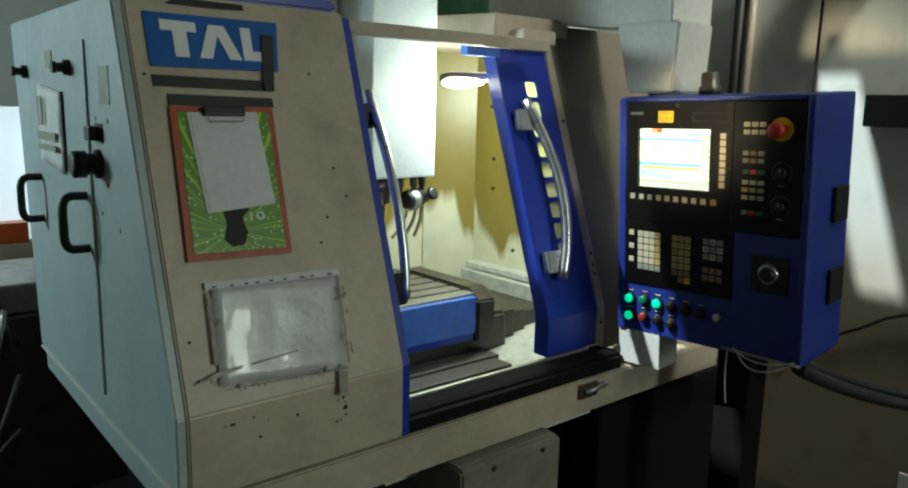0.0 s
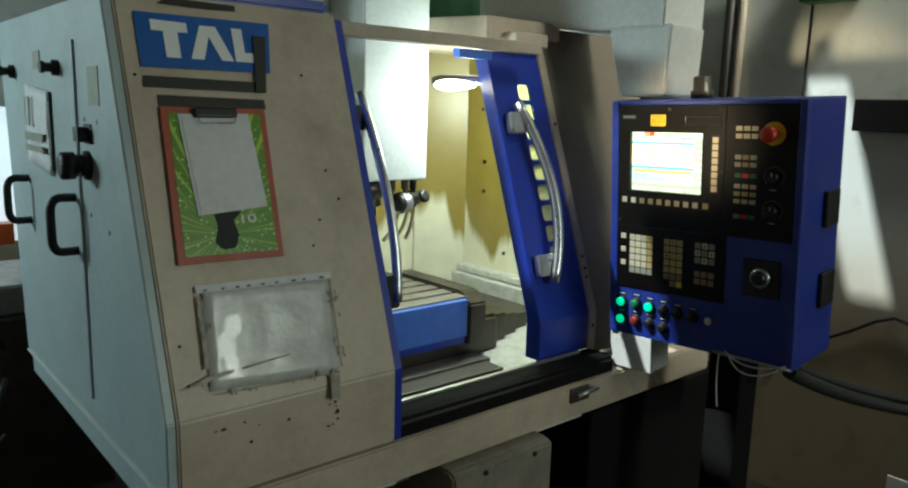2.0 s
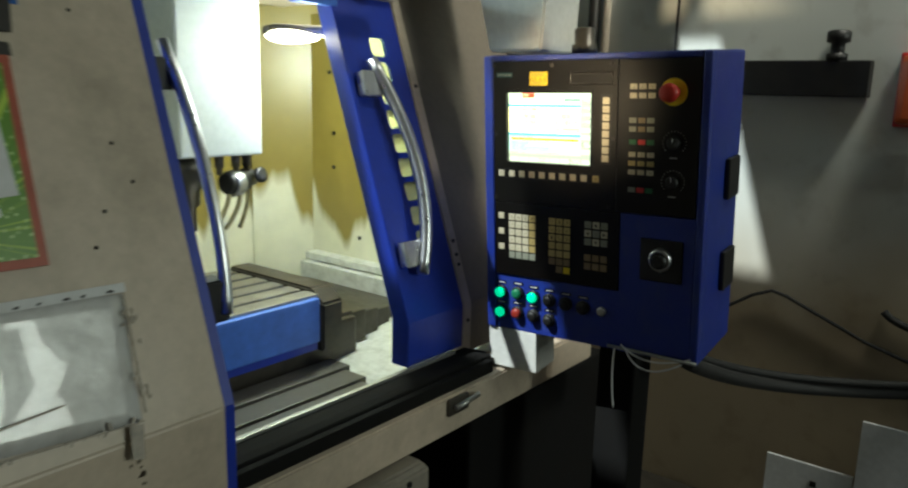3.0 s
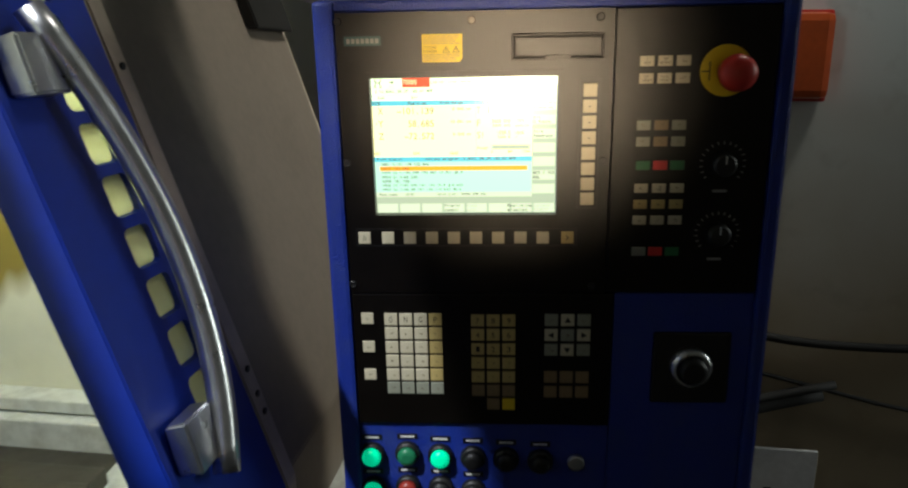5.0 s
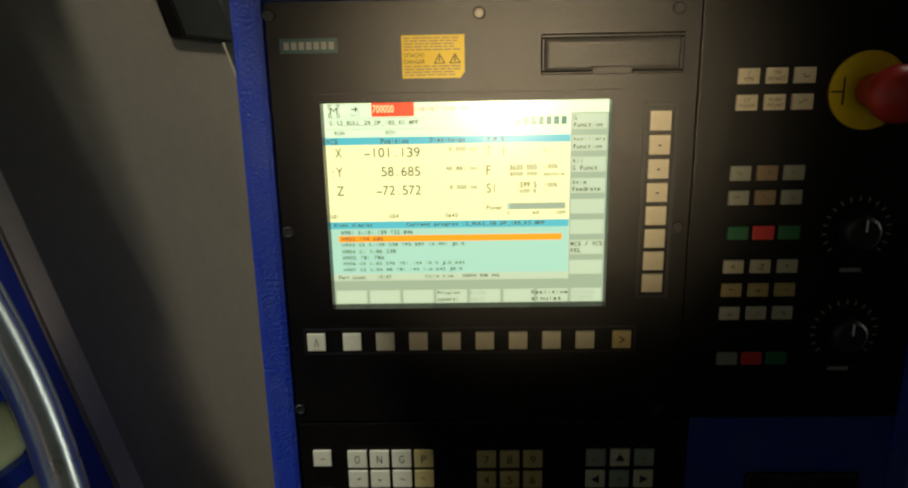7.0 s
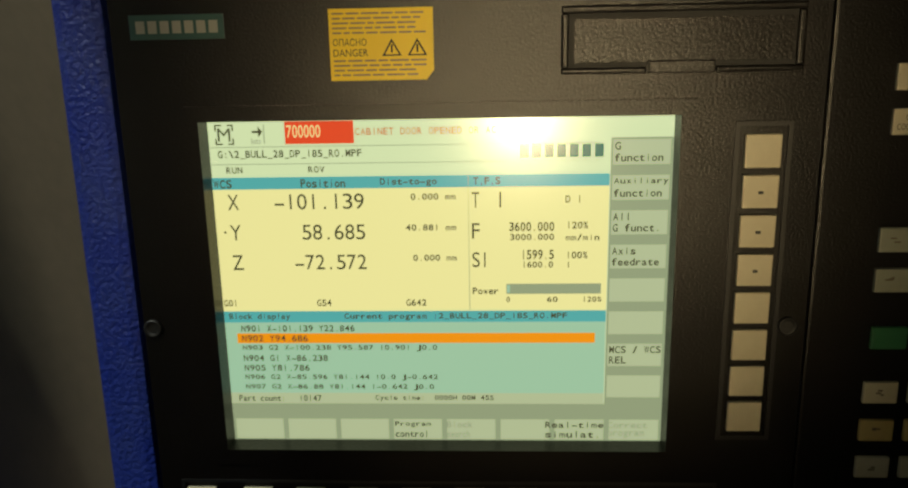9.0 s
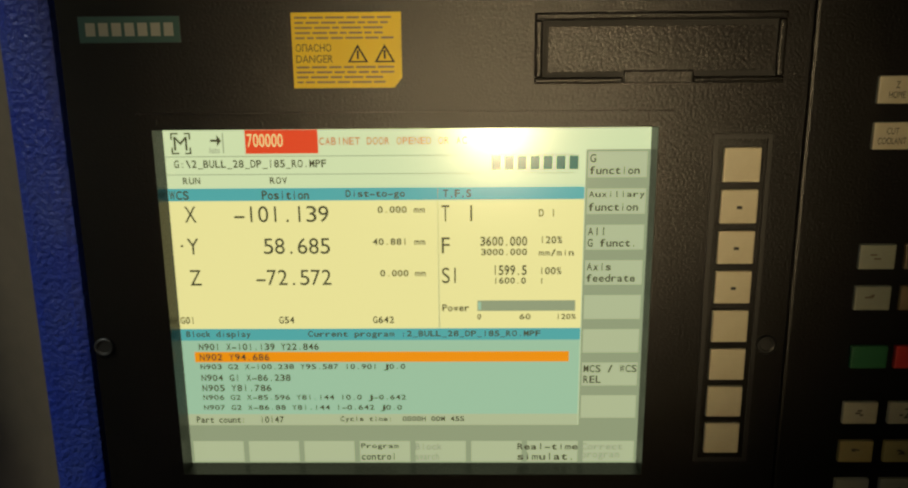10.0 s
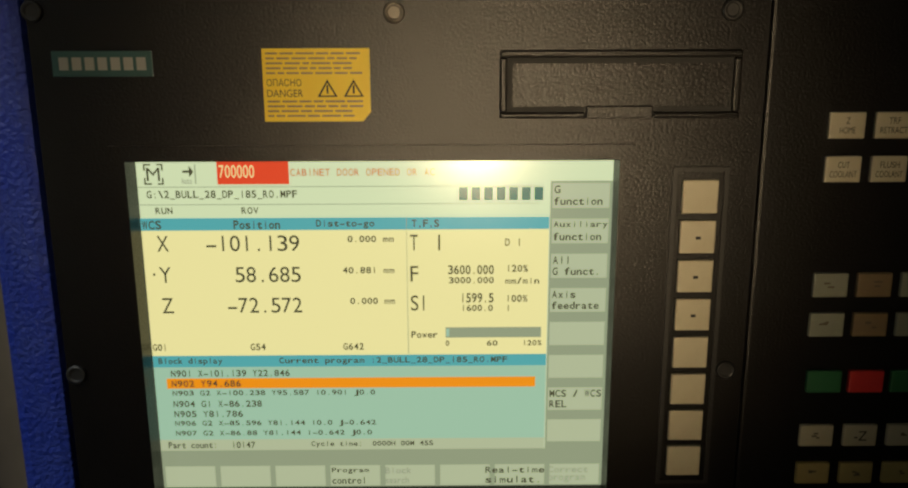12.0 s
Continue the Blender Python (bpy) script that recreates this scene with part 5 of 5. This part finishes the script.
for a, b, c, r in (((1.9, 0.80, 0.92), (2.72, 0.88, 0.56), (2.765, 0.25, 0.715), 0.02), ((1.9, 0.83, 0.95), (2.7, 0.90, 0.60), (2.76, 0.22, 0.745), 0.012), ((2.785, 0.515, 0.91), (2.77, 0.44, 0.82), (2.78, -0.2, 0.86), 0.012), ((1.9, 0.98, 0.9), (1.9, 0.86, 0.75), (1.88, 1.0, 0.74), 0.006)):
    tagged(part("cable", rod(bend(a, b, c, 20), r, 8), RUBBER), CABLE_LABEL, "cable", "cables behind the panel")
# white sheets by the wall that stand in for patches of light on it
for y0, y1, z0, z1, lean in ((0.53, 0.80, 0.10, 0.35, 0.02), (0.24, 0.525, 0.10, 0.55, 0.025)):
    sh = thing("light_patch_sheet", (WX - lean - 0.012, (y0 + y1) / 2, z0), "plain white sheet standing in for a patch of light on the wall", "board", "boards by the wall")
    part("sheet", boxed(-0.006, 0.006, -(y1 - y0) / 2, (y1 - y0) / 2, 0, z1 - z0, bevel=0.002), PATCH_WHITE, sh)
    part("spot", boxed(-0.0075, -0.006, -0.03, -0.01, (z1 - z0) * 0.7, (z1 - z0) * 0.7 + 0.02), INK, sh)
rack = thing("low_cabinet", (2.5, 0.9, 0), "low dark cabinet by the wall", "cabinet")
part("body", boxed(-0.25, 0.28, -0.5, 0.45, 0, 0.1, bevel=0.01), DARK_STEEL, rack)
part("top", boxed(-0.26, 0.285, -0.51, 0.46, 0.101, 0.115, bevel=0.004), DARK_STEEL, rack)

# stand of the panel
stand = thing("panel_post", (1.9, 0.96, 0), "steel post behind the panel, black with the shade there", "post")
part("post", boxed(-0.05, 0.05, -0.05, 0.05, 0.012, 0.93, bevel=0.006), BLACK_AND_SHADE, stand)
part("foot", boxed(-0.15, 0.15, -0.15, 0.15, 0, 0.012, bevel=0.004), BLACK, stand)

# ---- behind the machine's left side ----
other = thing("second_machine", (0.3, 3.4, 0), "dark second machine behind the cabinet", "machine")
part("bed", boxed(-0.6, 0.7, -0.3, 0.35, 0, 0.78, bevel=0.02), DARK_STEEL, other)
part("table", boxed(-0.65, 0.5, -0.32, 0.2, 0.785, 0.9, bevel=0.01), STEEL, other)
part("lever", rod([(0.05, -0.32, 0.85), (0.1, -0.45, 0.7)], 0.012, 8), BLACK, other)
crate = thing("orange_crate", (0.55, 4.05, 0.9), "orange crate on the window ledge", "crate")
part("crate", boxed(-0.1, 0.1, -0.05, 0.05, 0, 0.1, bevel=0.006), ORANGE, crate)
for i, (a, b, c) in enumerate((((0.1, 2.6, 0.3), (0.25, 2.4, 0.75), (0.3, 2.5, 0.95)), ((0.05, 2.3, 0.2), (0.2, 2.2, 0.6), (0.32, 2.45, 0.75)), ((-0.2, 2.4, 0.25), (0.1, 2.2, 0.5), (0.3, 2.38, 0.6)))):
    tagged(part("cable", rod(bend(a, b, c, 14), 0.009, 8), RUBBER if i else STEEL), "cable hanging behind the cabinet", "cable", "cables behind the cabinet")
SKY_PANE = plain("bright_sky", (0.8, 0.9, 1.0), 0.6, glow=0.6)
# pane added out of view: glows and stops the sun at the west opening
structure("unseen_west_pane", boxed(-1.75, -1.735, 2.95, 3.65, 1.82, 2.42), SKY_PANE, "unseen glowing pane added in the west opening, keeps the sun out")
structure("window_1", boxed(0.1, 0.68, 4.1, 4.115, 0.9, 1.55), SKY_PANE, "bright daylight beyond the window")
plant = thing("hanging_curtain", (3.0 - 0.25, 3.3, 2.0), "dark green cloth hanging by the back wall", "curtain")
bm = bmesh.new()
rows = [[bm.verts.new((0.02 * math.sin(k * 1.1), -0.25 + 0.05 * k, z)) for k in range(11)] for z in (-0.3, 0.3, 0.9)]
for q, r in zip(rows, rows[1:]):
    for k in range(10):
        bm.faces.new((q[k], q[k + 1], r[k + 1], r[k])).smooth = True
r = bmesh.ops.extrude_face_region(bm, geom=list(bm.faces))
bmesh.ops.translate(bm, verts=[g for g in r["geom"] if isinstance(g, bmesh.types.BMVert)], vec=(0.01, 0, 0))
part("cloth", bm, surface("green_cloth", (0.05, 0.12, 0.05), 0.9, amount=0.5, scale=20), plant)
